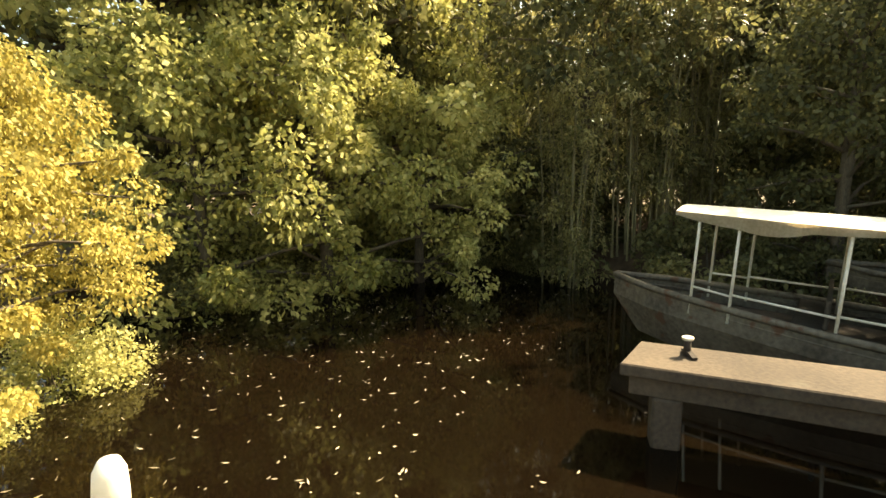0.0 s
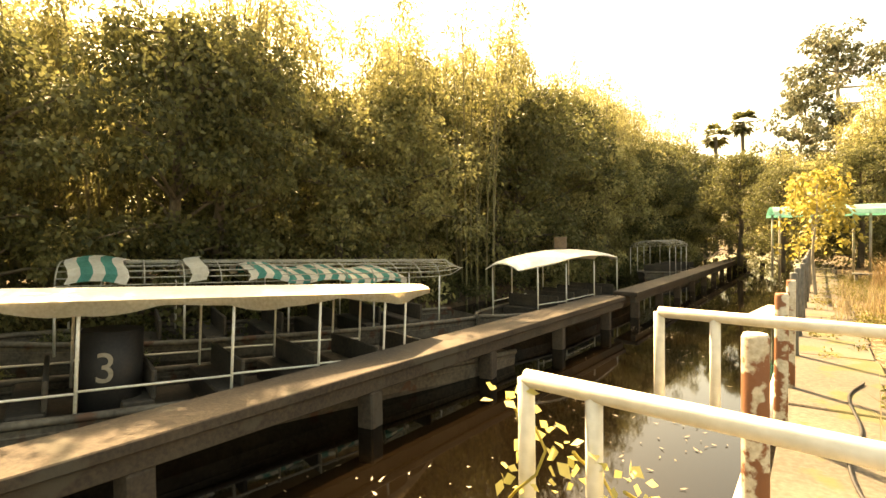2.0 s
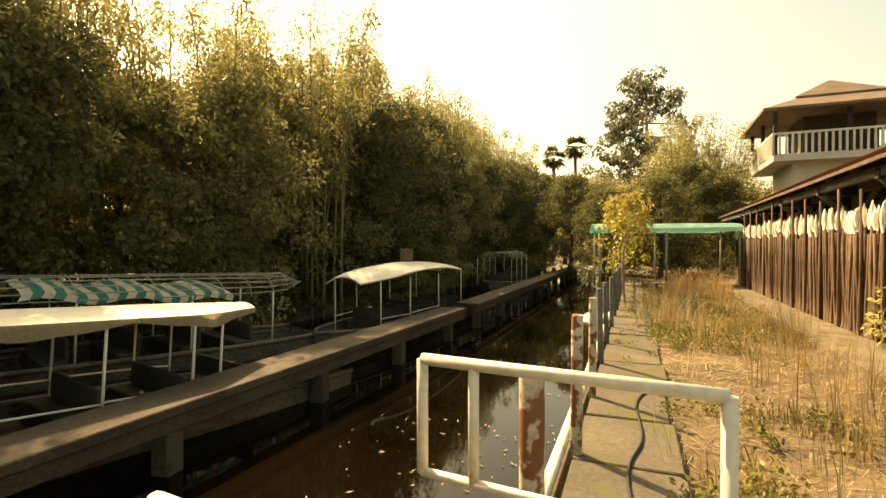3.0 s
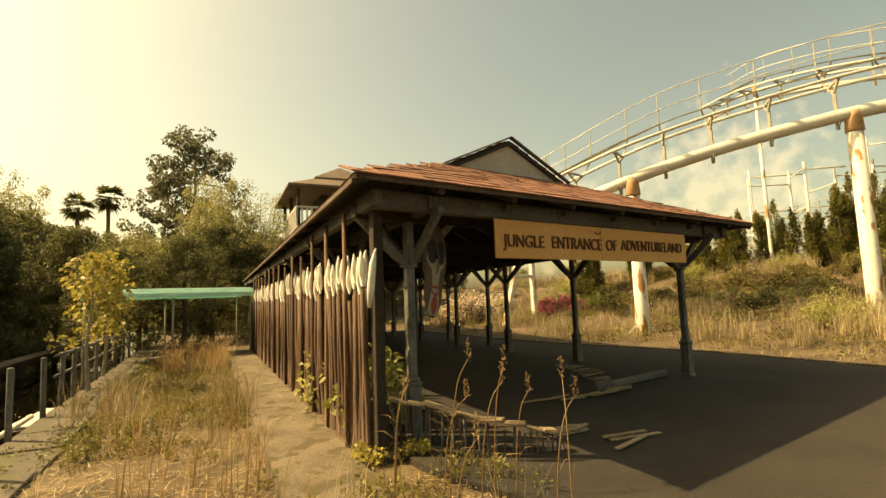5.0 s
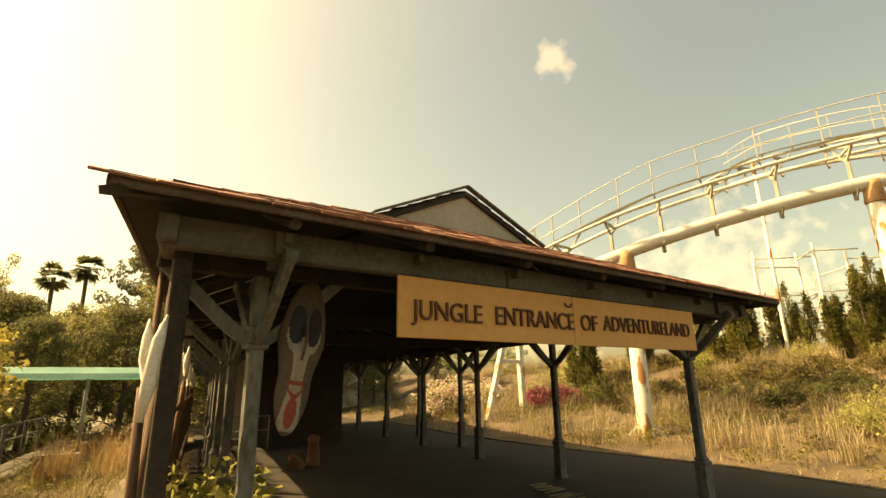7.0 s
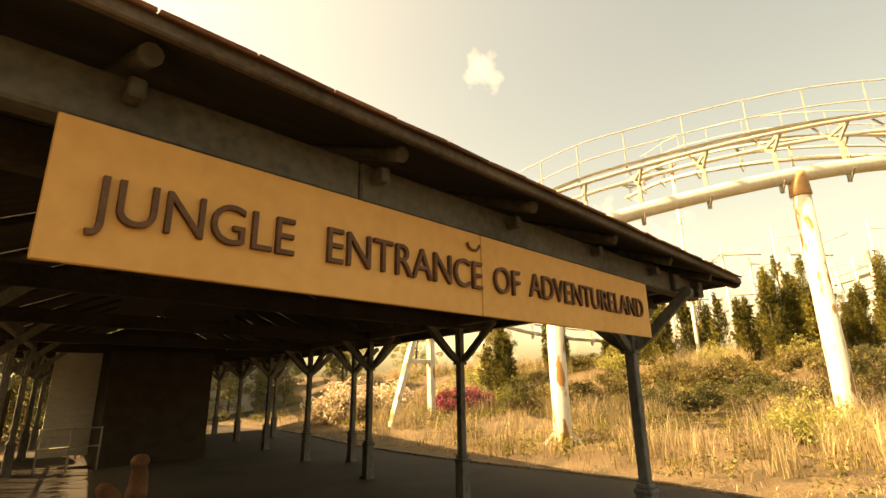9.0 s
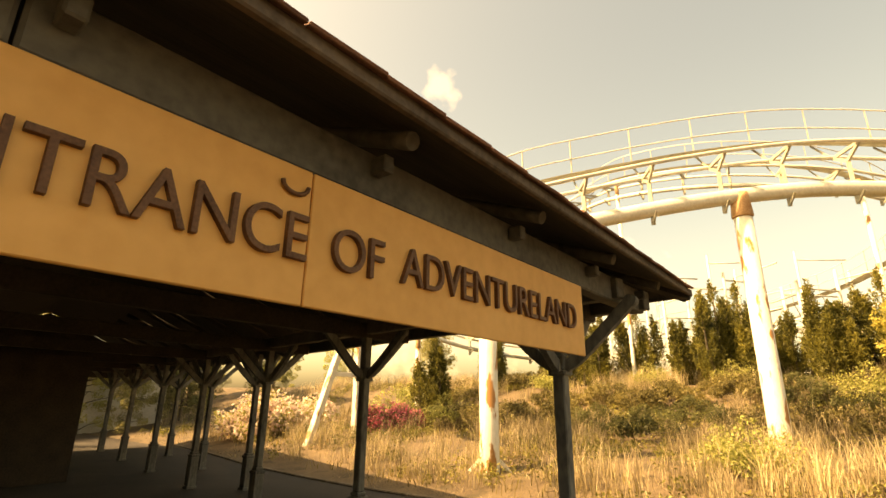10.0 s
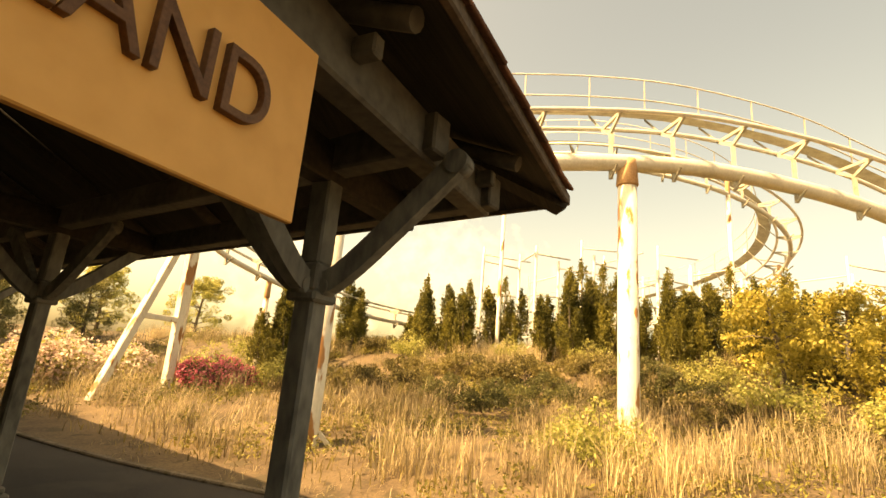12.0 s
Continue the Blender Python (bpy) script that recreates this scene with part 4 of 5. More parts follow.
# white pipe gates that swing out over the water
def gate(x0, y0, x1, y1, z):
    g = thing("pipe_gate", None, "white painted steel pipe gate, chipped", "gate", "pipe gates at the canal")
    a, b = Vector((x0, y0, z)), Vector((x1, y1, z))
    low = Vector((0, 0, -0.42))
    for name, p, q, r in (("top_rail", a, b, 0.022), ("bottom_rail", a + low, b + low, 0.018), ("upright", a, a + low, 0.021), ("upright", a.lerp(b, 0.21), a.lerp(b, 0.21) + low, 0.019), ("hinge_post", b, b - Vector((0, 0, z + 0.35)), 0.022)):
        bm = bmesh.new()
        tube(bm, [p, p.lerp(q, 0.5), q], r, 10)
        part(name, bm, WHITE_PIPE, g)


gate(-6.23, -5.95, -5.42, -6.18, 1.13)
gate(-6.01, -4.91, -5.06, -5.18, 1.16)
rr = random.Random(12)
for i, (y, h, w) in enumerate(((-4.28, 1.19, 0.062), (-2.42, 1.2, 0.05), (-0.8, 1.18, 0.045), (0.91, 1.15, 0.045), (2.56, 1.12, 0.045), (4.4, 1.1, 0.045), (6.2, 1.1, 0.045), (7.4, 1.1, 0.045), (8.5, 1.1, 0.045), (9.6, 1.1, 0.045), (11.2, 1.1, 0.045), (12.8, 1.1, 0.045), (14.6, 1.1, 0.045), (16.5, 1.1, 0.045), (18.2, 1.1, 0.045))):
    bm = bmesh.new()
    x = bank_x(y) + 0.1
    lean = rr.uniform(-0.04, 0.04)
    tube(bm, [(x, y, -0.5), (x + lean * 0.5, y, 0.2), (x + lean, y + lean, -0.2 + h - 0.02), (x + lean, y + lean, -0.2 + h)], [w * 1.05, w, w, w * 0.85], 10)
    tagged(finish("bank_post", bm, mat("peeling_post", (0.35, 0.30, 0.22), (0.62, 0.58, 0.48), 0.7, 5.0, 0.3, spot=(0.20, 0.08, 0.04), spot_at=0.5) if i == 0 else (bpy.data.materials["peeling_post"] if i < 3 else GREY_WOOD)), "peeling upright post at the canal edge", "post", "posts along the canal")
for i, y in enumerate((7.0, 9.5, 12.0, 14.5, 17.0)):
    f = thing("bank_railing", None, "old grey timber railing along the canal", "railing", "railings along the canal")
    for z in (0.45, 0.85):
        bm = bmesh.new()
        tube(bm, [(bank_x(y) + 0.07, y, z), (bank_x(y + 2.4) + 0.07, y + 2.4, z)], 0.03, 6)
        part("rail", bm, GREY_WOOD, f)
bm = bmesh.new()
tube(bm, [(0, 0, 0), (0, 0, 1.08), (0, 0, 1.12), (0, 0, 1.145), (0, 0, 1.15)], [0.034, 0.034, 0.031, 0.02, 0.006], 12)
tagged(finish("picket_post", bm, WHITE_PIPE), "white painted post with a rounded top", "post")
bpy.data.objects["picket_post"].matrix_basis = pose(-6.84, -9.08, -0.2, -4, 3, 20)
bm = bmesh.new()
tube(bm, [(0, 0, 0), (0, 0, 1.08), (0, 0, 1.12), (0, 0, 1.145), (0, 0, 1.15)], [0.034, 0.034, 0.031, 0.02, 0.006], 12)
tagged(finish("picket_post", bm, WHITE_PIPE), "white painted post leaning at the canal edge", "post").matrix_basis = pose(-6.66, -9.2, -0.17, -4, 6, 20)

# green awning
awning = thing("green_awning", None, "faded green sheet awning on thin posts", "awning")
bm = bmesh.new()
prof = [(-1.3, 2.12), (-1.15, 2.28), (-0.6, 2.44), (0, 2.5), (0.6, 2.44), (1.15, 2.28), (1.3, 2.12)]
ends = [[bm.verts.new((x, 15.9 + a, z)) for a, z in prof] for x in (-3.6, -0.9, 2.1)]
for p, q in zip(ends, ends[1:]):
    for k in range(6):
        bm.faces.new((p[k], p[k + 1], q[k + 1], q[k]))
bmesh.ops.solidify(bm, geom=bm.faces[:], thickness=0.03)
part("sheet", bm, GREEN, awning)
for x in (-3.4, -0.8, 1.9):
    for y in (14.8, 17.0):
        bm = bmesh.new()
        tube(bm, [(x, y, -0.3), (x, y, 2.22)], 0.04, 8)
        part("awning_post", bm, STRUT, awning)

# tower with a balcony
tower = thing("tower_house", pose(12.7, 30.6, -1.95, 0, 0, -11) @ Matrix.Diagonal((1.1, 1.1, 1.0, 1)), "white tower with a balcony and a brown hipped roof", "building")
bm = bmesh.new()
box(bm, (-2.4, -2.4, 0.5), (2.4, 2.4, 8.8))
part("wall", bm, WHITE_WALL, tower)
bm = bmesh.new()
box(bm, (-1.7, -1.7, 9.1), (1.7, 1.7, 11.9))
part("lookout_room", bm, DARK_WOOD, tower, "dark timber lookout room")
bm = bmesh.new()
for z, a, zt, bb in ((11.9, 4.1, 12.9, 2.0), (12.98, 2.15, 14.4, 0.05)):
    lo = [bm.verts.new((sx * a, sy * a, z)) for sx, sy in ((-1, -1), (1, -1), (1, 1), (-1, 1))]
    up = [bm.verts.new((sx * bb, sy * bb, zt)) for sx, sy in ((-1, -1), (1, -1), (1, 1), (-1, 1))]
    dn = [bm.verts.new(v.co - Vector((0, 0, 0.16))) for v in lo]
    bm.faces.new(up), bm.faces.new(dn[::-1])
    for i in range(4):
        j = (i + 1) % 4
        bm.faces.new((lo[i], lo[j], up[j], up[i])), bm.faces.new((lo[i], dn[i], dn[j], lo[j]))
part("roof", bm, mat("tower_roof", (0.09, 0.06, 0.045), (0.20, 0.14, 0.10), 0.85, 1.0, 0.4), tower)
bm = bmesh.new()
box(bm, (-3.5, -3.5, 8.7), (3.5, 3.5, 9.15), 0.03)
part("balcony", bm, WHITE_WALL, tower)
for a, b in (((-3.5, -3.5), (3.5, -3.5)), ((-3.5, -3.5), (-3.5, 3.5)), ((3.5, -3.5), (3.5, 3.5))):
    bm = bmesh.new()
    bar(bm, (*a, 10.4), (*b, 10.4), 0.12, 0.12)
    part("handrail", bm, STEEL, tower, "white handrail")
    for k in range(24):
        f = k / 23
        x, y = a[0] + (b[0] - a[0]) * f, a[1] + (b[1] - a[1]) * f
        bm = bmesh.new()
        bar(bm, (x, y, 9.1), (x, y, 10.4), 0.10, 0.10)
        part("baluster", bm, STEEL, tower)
for x, y in ((-3.4, -3.4), (3.4, -3.4), (0, -3.4), (-3.4, 3.4), (3.4, 3.4), (-3.4, 0)):
    bm = bmesh.new()
    bar(bm, (x, y, 9.1), (x, y, 11.8), 0.2, 0.2)
    part("column", bm, DARK_WOOD, tower)
for a in (-1.71, 1.71):
    bm = bmesh.new()
    box(bm, (-0.5, a - 0.03, 9.2), (0.5, a + 0.03, 11.2))
    part("doorway", bm, BLACK, tower)


# ---- roller coaster ----
def track(ctrl, n, name, label, pylons, rail_up=1.15, catwalk=True, pipe=0.21, step=0.49):
    t = thing(name, None, label, "roller coaster")
    fine, line, gap = spline(ctrl, 24), [], 0.0
    for p, q in zip(fine, fine[1:]):
        if not line or gap >= step:
            line.append(p)
            gap = 0.0
        gap += (q - p).length
    bm = bmesh.new()
    tube(bm, line, pipe, 12)
    part("spine", bm, STEEL, t, "cream painted steel spine pipe")
    frames = []
    for i, p in enumerate(line):
        d = (line[min(i + 1, len(line) - 1)] - line[max(i - 1, 0)]).normalized()
        s = Vector((d.y, -d.x, 0)).normalized()
        frames.append((p, s))
    for s in (-0.5, 0.5):
        bm = bmesh.new()
        tube(bm, [p + sd * s + Vector((0, 0, rail_up)) for p, sd in frames], 0.06, 8)
        part("rail", bm, STEEL, t)
    if catwalk:
        bm = bmesh.new()
        prev = None
        for p, sd in frames:
            now = [bm.verts.new(p + sd * o + Vector((0, 0, rail_up + h))) for o, h in ((-0.72, 0.70), (-1.25, 0.80))]
            if prev:
                bm.faces.new((prev[0], prev[1], now[1], now[0]))
            prev = now
        bmesh.ops.solidify(bm, geom=bm.faces[:], thickness=0.05)
        part("catwalk", bm, STRUT, t, "grey mesh catwalk")
        for h in (1.40, 2.05):
            bm = bmesh.new()
            tube(bm, [p - sd * 1.25 + Vector((0, 0, rail_up + h)) for p, sd in frames], 0.022, 6)
            part("handrail", bm, STEEL, t)
    for i in range(1, len(frames) - 1, 3):
        p, sd = frames[i]
        bm = bmesh.new()
        up = Vector((0, 0, rail_up - 0.03))
        bar(bm, p - Vector((0, 0, pipe + 0.22)), p + up * 0.72, 0.07, 0.10)
        bar(bm, p + up * 0.72, p + sd * 0.5 + up, 0.06, 0.08)
        bar(bm, p + up * 0.72, p - sd * 0.5 + up, 0.06, 0.08)
        bar(bm, p - Vector((0, 0, pipe + 0.22)), p + sd * 0.3 - Vector((0, 0, pipe - 0.05)), 0.04, 0.05)
        bar(bm, p - sd * 0.5 + up, p + sd * 0.5 + up, 0.06, 0.08)
        if catwalk:
            bar(bm, p - sd * 0.5 + up, p - sd * 1.25 + up + Vector((0, 0, 0.80)), 0.04, 0.05)
            bar(bm, p - sd * 1.25 + up + Vector((0, 0, 0.80)), p - sd * 1.25 + up + Vector((0, 0, 2.08)), 0.035, 0.035)
        part("tie", bm, STRUT, t)
    for x, y, z, r in pylons:
        bm = bmesh.new()
        g = land(x, y)
        tube(bm, [(x, y, g - 0.3), (x, y, g + 0.02), (x, y, z - 0.75)], [r, r, r * 0.92], 14)
        for k in range(4):
            a = k * math.pi / 2 + 0.4
            bar(bm, (x + math.cos(a) * r, y + math.sin(a) * r, g + 0.28), (x + math.cos(a) * r * 2.1, y + math.sin(a) * r * 2.1, g + 0.0), 0.05, 0.08)
        part("pylon", bm, RUSTY, t, "white pylon with rust streaks")
        bm = bmesh.new()
        tube(bm, [(x, y, z - 0.78), (x, y, z - 0.74), (x, y, z - 0.35), (x, y, z - 0.1)], [r * 1.0, r * 1.1, r * 0.98, r * 1.0], 14)
        part("pylon_cap", bm, RUST_CAP, t, "rusty orange pylon head")
    return t


track([(15.7, 13.1, 5.85), (13.6, 11.6, 5.2), (12.4, 8.4, 5.15), (12.9, 4.9, 5.85), (14.6, 2.3, 6.6), (16.65, -0.75, 7.2), (18.3, -3.2, 7.35), (20.4, -6.2, 7.05), (22.8, -9.2, 6.3), (26, -14, 5)], 4, "coaster_track", "cream steel roller coaster track on rusty white pylons", [(12.9, 4.9, 6.0, 0.24), (16.65, -0.75, 7.35, 0.24), (22.1, -8.4, 6.7, 0.25)])
circle = [(34 + 9 * math.cos(a), 2 + 9 * math.sin(a), 12.6 - 0.85 * k) for k, a in enumerate(2.2 + 0.55 * k for k in range(13))]
track(circle, 3, "coaster_helix", "distant cream spiral of roller coaster track", [(34 + 9 * math.cos(a), 2 + 9 * math.sin(a), z, 0.09) for a, z in ((2.75, 12.7), (3.85, 10.8), (4.9, 9.0))], 0.7, True, 0.10, 0.6)
track([(15.7, 13.1, 5.85), (18.6, 13.9, 5.3), (23.5, 12.9, 4.4), (28.5, 11, 4.1), (34.5, 10.2, 4.4)], 6, "coaster_dip", "distant low stretch of roller coaster track", [(20.2, 13.8, 5.0, 0.12), (24.7, 12.6, 4.3, 0.12), (30, 10.8, 4.1, 0.16)], 0.6, False, 0.11, 0.5)


def lattice(x0, y0, nx, step, height, seed):
    t = thing("lattice_support", None, "tall slender cream steel scaffold of the coaster", "scaffold", "coaster scaffolds")
    r = random.Random(seed)
    cols = [(x0 + r.uniform(-0.3, 0.3) + (i % 2) * 2.0, y0 - i * step, height * r.uniform(0.8, 1.05)) for i in range(nx)]
    for x, y, h in cols:
        bm = bmesh.new()
        tube(bm, [(x, y, 0), (x, y, h)], 0.07, 6)
        part("column", bm, STEEL, t)
    for (xa, ya, ha), (xb, yb, hb) in zip(cols, cols[1:]):
        for f in (0.45, 0.7, 0.95):
            bm = bmesh.new()
            tube(bm, [(xa, ya, ha * f), (xb, yb, ha * f)], 0.045, 6)
            part("girder", bm, STEEL, t)
        bm = bmesh.new()
        tube(bm, [(xa, ya, ha * 0.45), (xb, yb, ha * 0.7)], 0.035, 6)
        part("stay", bm, STEEL, t)


lattice(30, 8, 8, 1.5, 8.6, 5)
lattice(33, 9, 7, 2.3, 9.5, 1)
lattice(38, 4, 8, 2.4, 11, 2)
lattice(36, -10, 6, 2.6, 9, 3)
aframe = thing("a_frame_support", None, "leaning white timber and steel A-frame support", "support")
for a, b, w in (((13.4, 12.8, 0.1), (15.5, 13.0, 5.9), 0.23), ((15.8, 13.0, 0.2), (15.7, 13.0, 6.0), 0.26), ((16.4, 13.6, 0.2), (15.9, 13.1, 6.0), 0.26), ((14.35, 12.9, 2.75), (15.75, 13.0, 2.75), 0.17)):
    bm = bmesh.new()
    bar(bm, a, b, w, w, 0.02)
    part("leg", bm, RUSTY, aframe)

bm = bmesh.new()
box(bm, (-0.35, -0.9, -0.02), (0.35, 0.9, 0.05), 0.015)
tagged(finish("floating_board", bm, WHITE_PIPE), "white board floating at the canal edge", "board").matrix_basis = pose(-4.1, 10.2, -0.83, 2, 3, -20)


# ---- plants ----
def far_bank(rng, n, d0, d1, y0, y1):
    out = []
    for i in range(n):
        y = y0 + (y1 - y0) * (i + rng.random()) / n
        out.append((far_x(y) - rng.uniform(d0, d1), y))
    return out


def bamboo(seed, height):
    rng, r = np.random.default_rng(seed), random.Random(seed)
    t = thing("bamboo_clump", None, "dense clump of tall pale bamboo stems with fine leaves", "bamboo")
    cs, rs = [], []
    for i in range(16):
        a, d = r.uniform(0, math.tau), 0.9 * math.sqrt(r.random())
        x, y, h = d * math.cos(a), d * math.sin(a), height * r.uniform(0.7, 1.05)
        lx, ly = math.cos(a) * r.uniform(0.2, 1.3), math.sin(a) * r.uniform(0.2, 1.3)
        pts = spline([(x, y, -0.2), (x + lx * 0.1, y + ly * 0.1, h * 0.4), (x + lx * 0.45, y + ly * 0.45, h * 0.78), (x + lx, y + ly, h)], 3)
        bm = bmesh.new()
        tube(bm, pts, [0.035 - 0.0028 * k for k in range(len(pts))], 6, cap=False)
        part("culm", bm, CULM, t)
        for k in range(9):
            q = pts[min(len(pts) - 1, 1 + int((0.12 + 0.88 * r.random()) * (len(pts) - 1)))]
            cs.append((q.x + r.uniform(-0.5, 0.5), q.y + r.uniform(-0.5, 0.5), q.z + r.uniform(-0.4, 0.3))), rs.append(r.uniform(0.25, 0.5))
    v, f = leaf_cloud(rng, cs, rs, 62, 0.15, 0.7, 1.0, 0.17, 0.1)
    np_mesh("foliage", v, f, LEAF_BAMBOO).parent = t
    return t


R = random.Random(21)
kinds = [
    tree("broad-leaved tree with dense dull green crown", "tree", 1, 8.0, 2.8, BARK, LEAF_MID, 80, 200, 0.15, 0.17, 0.03, clump_r=0.75),
    tree("broad-leaved tree with loose dark green crown", "tree", 2, 9.0, 2.7, BARK, LEAF_DARK, 80, 200, 0.15, 0.18, 0.03, clump_r=0.75),
    bamboo(3, 9.0),
    tree("overhanging tree with bright yellow-green leaves", "tree", 4, 7.0, 3.0, BARK, LEAF_LIGHT, 90, 210, 0.125, 0.16, 0.02, clump_r=0.6),
    tree("olive green tree with spreading crown", "tree", 5, 7.5, 2.8, BARK, LEAF_BAMBOO, 76, 190, 0.14, 0.15, 0.03, clump_r=0.7),
]
rows = {k: [] for k in range(5)}


def rise(y):
    return 0.66 if y < -1 else 0.78 if y < 4.5 else 0.86


for x, y in far_bank(R, 26, 0.2, 1.2, -4, 48):
    rows[R.choice((0, 1, 1, 4, 2))].append((x, y, land(x, y) - 0.2, R.uniform(0, 360), R.uniform(0.95, 1.12) * (1.1 if y > 4.5 else 1) * (1 + 0.005 * y) * rise(y)))
for x, y in far_bank(R, 28, 1.8, 4.5, -6, 50):
    rows[R.choice((0, 1, 2, 2, 2))].append((x, y, land(x, y), R.uniform(0, 360), R.uniform(1.05, 1.3) * (1 + 0.008 * y) * rise(y)))
for x, y in far_bank(R, 14, 5, 9, -4, 46):
    rows[R.choice((0, 2, 2, 4))].append((x, y, land(x, y), R.uniform(0, 360), R.uniform(1.15, 1.4) * (1 + 0.006 * y) * rise(y)))
for x, y, s in ((-14.2, -10.4, 0.72), (-13.0, -11.6, 0.85), (-11.8, -13.0, 0.8), (-15.0, -12.0, 1.1), (-12.6, -15.2, 1.15), (-14.2, -14.4, 1.35), (-16.2, -10.2, 0.75), (-16.4, -13.2, 1.25)):
    x, y = -6.1 + (x + 5.5) * 1.22, -8.1 + (y + 7.6) * 1.22
    rows[3].append((x, y, land(x, y), R.uniform(0, 360), s * 1.12))
for x, y, s in ((-19.0, -8.0, 1.0), (-21.5, -11.0, 1.2), (-18.0, -15.0, 1.5), (-20.5, -14.0, 1.4), (-16.0, -17.5, 1.5)):
    rows[1].append((x, y, land(x, y), R.uniform(0, 360), s))
for x, y, s in ((-18.2, -6.6, 0.75), (-17.2, -8.2, 0.65), (-20.0, -5.6, 0.85), (-22, -8, 1.0), (-24, -11, 1.2)):
    rows[2].append((x, y, land(x, y), R.uniform(0, 360), s))
for i in range(20):
    x, y = -14 + i * 1.6 + R.uniform(-1, 1), 47 + R.uniform(-3, 9) - (0.5 * i if i > 8 else 0)
    rows[R.choice((0, 1, 4, 3))].append((x, y, -0.2, R.uniform(0, 360), R.uniform(0.95, 1.3)))
for x, y, s in ((-2.6, 21, 0.6), (-1.2, 24, 0.75), (0.6, 22.5, 0.7), (2.4, 25, 0.85), (4.2, 24, 0.8), (-4.0, 27, 0.8)):
    rows[R.choice((0, 1, 1, 4))].append((x, y, -0.2, R.uniform(0, 360), s))
for x, y, s in ((3.2, 31, 1.12), (5.2, 33, 1.2), (7.2, 34, 1.15), (4.4, 36, 1.2)):
    rows[2].append((x, y, -0.2, R.uniform(0, 360), s))
for x, y, s in ((16, 33, 0.7), (20, 36, 0.8), (25, 33, 0.7), (30, 30, 0.7), (12, 41, 0.8), (36, 26, 0.7), (22, 29, 0.5), (15.5, 27, 0.45), (9, 27, 0.5), (11, 28, 0.55), (12.6, 26, 0.45), (14, 29.5, 0.55), (10, 32, 0.65), (13, 34, 0.7), (17.5, 29, 0.5), (7.6, 25.5, 0.42)):
    rows[R.choice((0, 3, 4))].append((x, y, land(x, y), R.uniform(0, 360), s))
for i in range(22):
    x, y = -27 - R.uniform(0, 4), -18 + i * 2.2 + R.uniform(-0.6, 0.6)
    rows[R.choice((0, 1))].append((x, y, land(x, y), R.uniform(0, 360), R.uniform(0.6, 0.8)))
for i in range(26):
    y = -14 + i * 2.1 + R.uniform(-0.7, 0.7)
    x = far_x(max(y, -10)) - R.uniform(5.5, 8.5)
    rows[R.choice((0, 1, 1))].append((x, y, land(x, y) - 0.4, R.uniform(0, 360), R.uniform(0.85, 1.0)))
for k, t in enumerate(kinds):
    scatter(t, rows[k], "trees round the canal")

yellow = tree("bushy tree with yellow spring leaves", "tree", 8, 3.4, 1.6, BARK, leaf_mat("leaf_spring", (0.24, 0.20, 0.045), (0.62, 0.53, 0.17), 0.5), 44, 120, 0.12, 0.09, 0.1, clump_r=0.42)
scatter(yellow, [(22.6, -4.6, land(22.6, -4.6), 0, 1.0), (24.0, -6.4, land(24, -6.4), 90, 0.95), (21.6, -6.6, land(21.6, -6.6), 200, 0.75)], "yellow trees")
willow = tree("drooping tree with fine golden yellow leaves", "tree", 18, 4.6, 1.9, BARK, LEAF_YELLOW, 130, 340, 0.062, 0.10, 0.12, droop=0.9, clump_r=0.38)
scatter(willow, [(-9.2, -13.6, -0.6, 40, 0.8), (-8.1, -12.9, -0.5, 140, 0.62)], "golden trees")
young = tree("thin young tree with sparse yellow-green leaves", "tree", 9, 4.2, 1.1, PALE_BARK, LEAF_YELLOW, 26, 36, 0.16, 0.05, 0.35, clump_r=0.4)
scatter(young, [(-3.2, 9.2, -0.2, 0, 0.85), (-2.9, 12.2, -0.2, 120, 0.9)], "young trees at the canal")


def bush(label, seed, w, h, leaf, n=26, per=130, size=0.11, second=None):
    rng, r = np.random.default_rng(seed), random.Random(seed)
    t = thing("bush", None, label, "bush")
    bm = bmesh.new()
    cs, rs = [], []
    for i in range(n):
        a, d = r.uniform(0, math.tau), w * math.sqrt(r.random())
        z = h * (0.12 + 0.8 * r.random() * (1 - 0.6 * d / w))
        cs.append((d * math.cos(a), d * math.sin(a), z)), rs.append(0.32 * h * r.uniform(0.5, 1.0))
        if i % 2 == 0:
            tube(bm, [(d * 0.2 * math.cos(a), d * 0.2 * math.sin(a), -0.1), (d * 0.6 * math.cos(a), d * 0.6 * math.sin(a), z * 0.6), cs[-1]], [0.018, 0.013, 0.006], 5, cap=False)
    part("stem", bm, BARK, t)
    v, f = leaf_cloud(rng, cs, rs, per, size, 0.1)
    np_mesh("foliage", v, f, leaf).parent = t
    if second:
        v, f = leaf_cloud(rng, cs, [q * 1.08 for q in rs], int(per * 1.2), size * 1.15, 0.0, hollow=0.85)
        ob = np_mesh("blossom", v, f, second)
        ob.parent = t
    return t


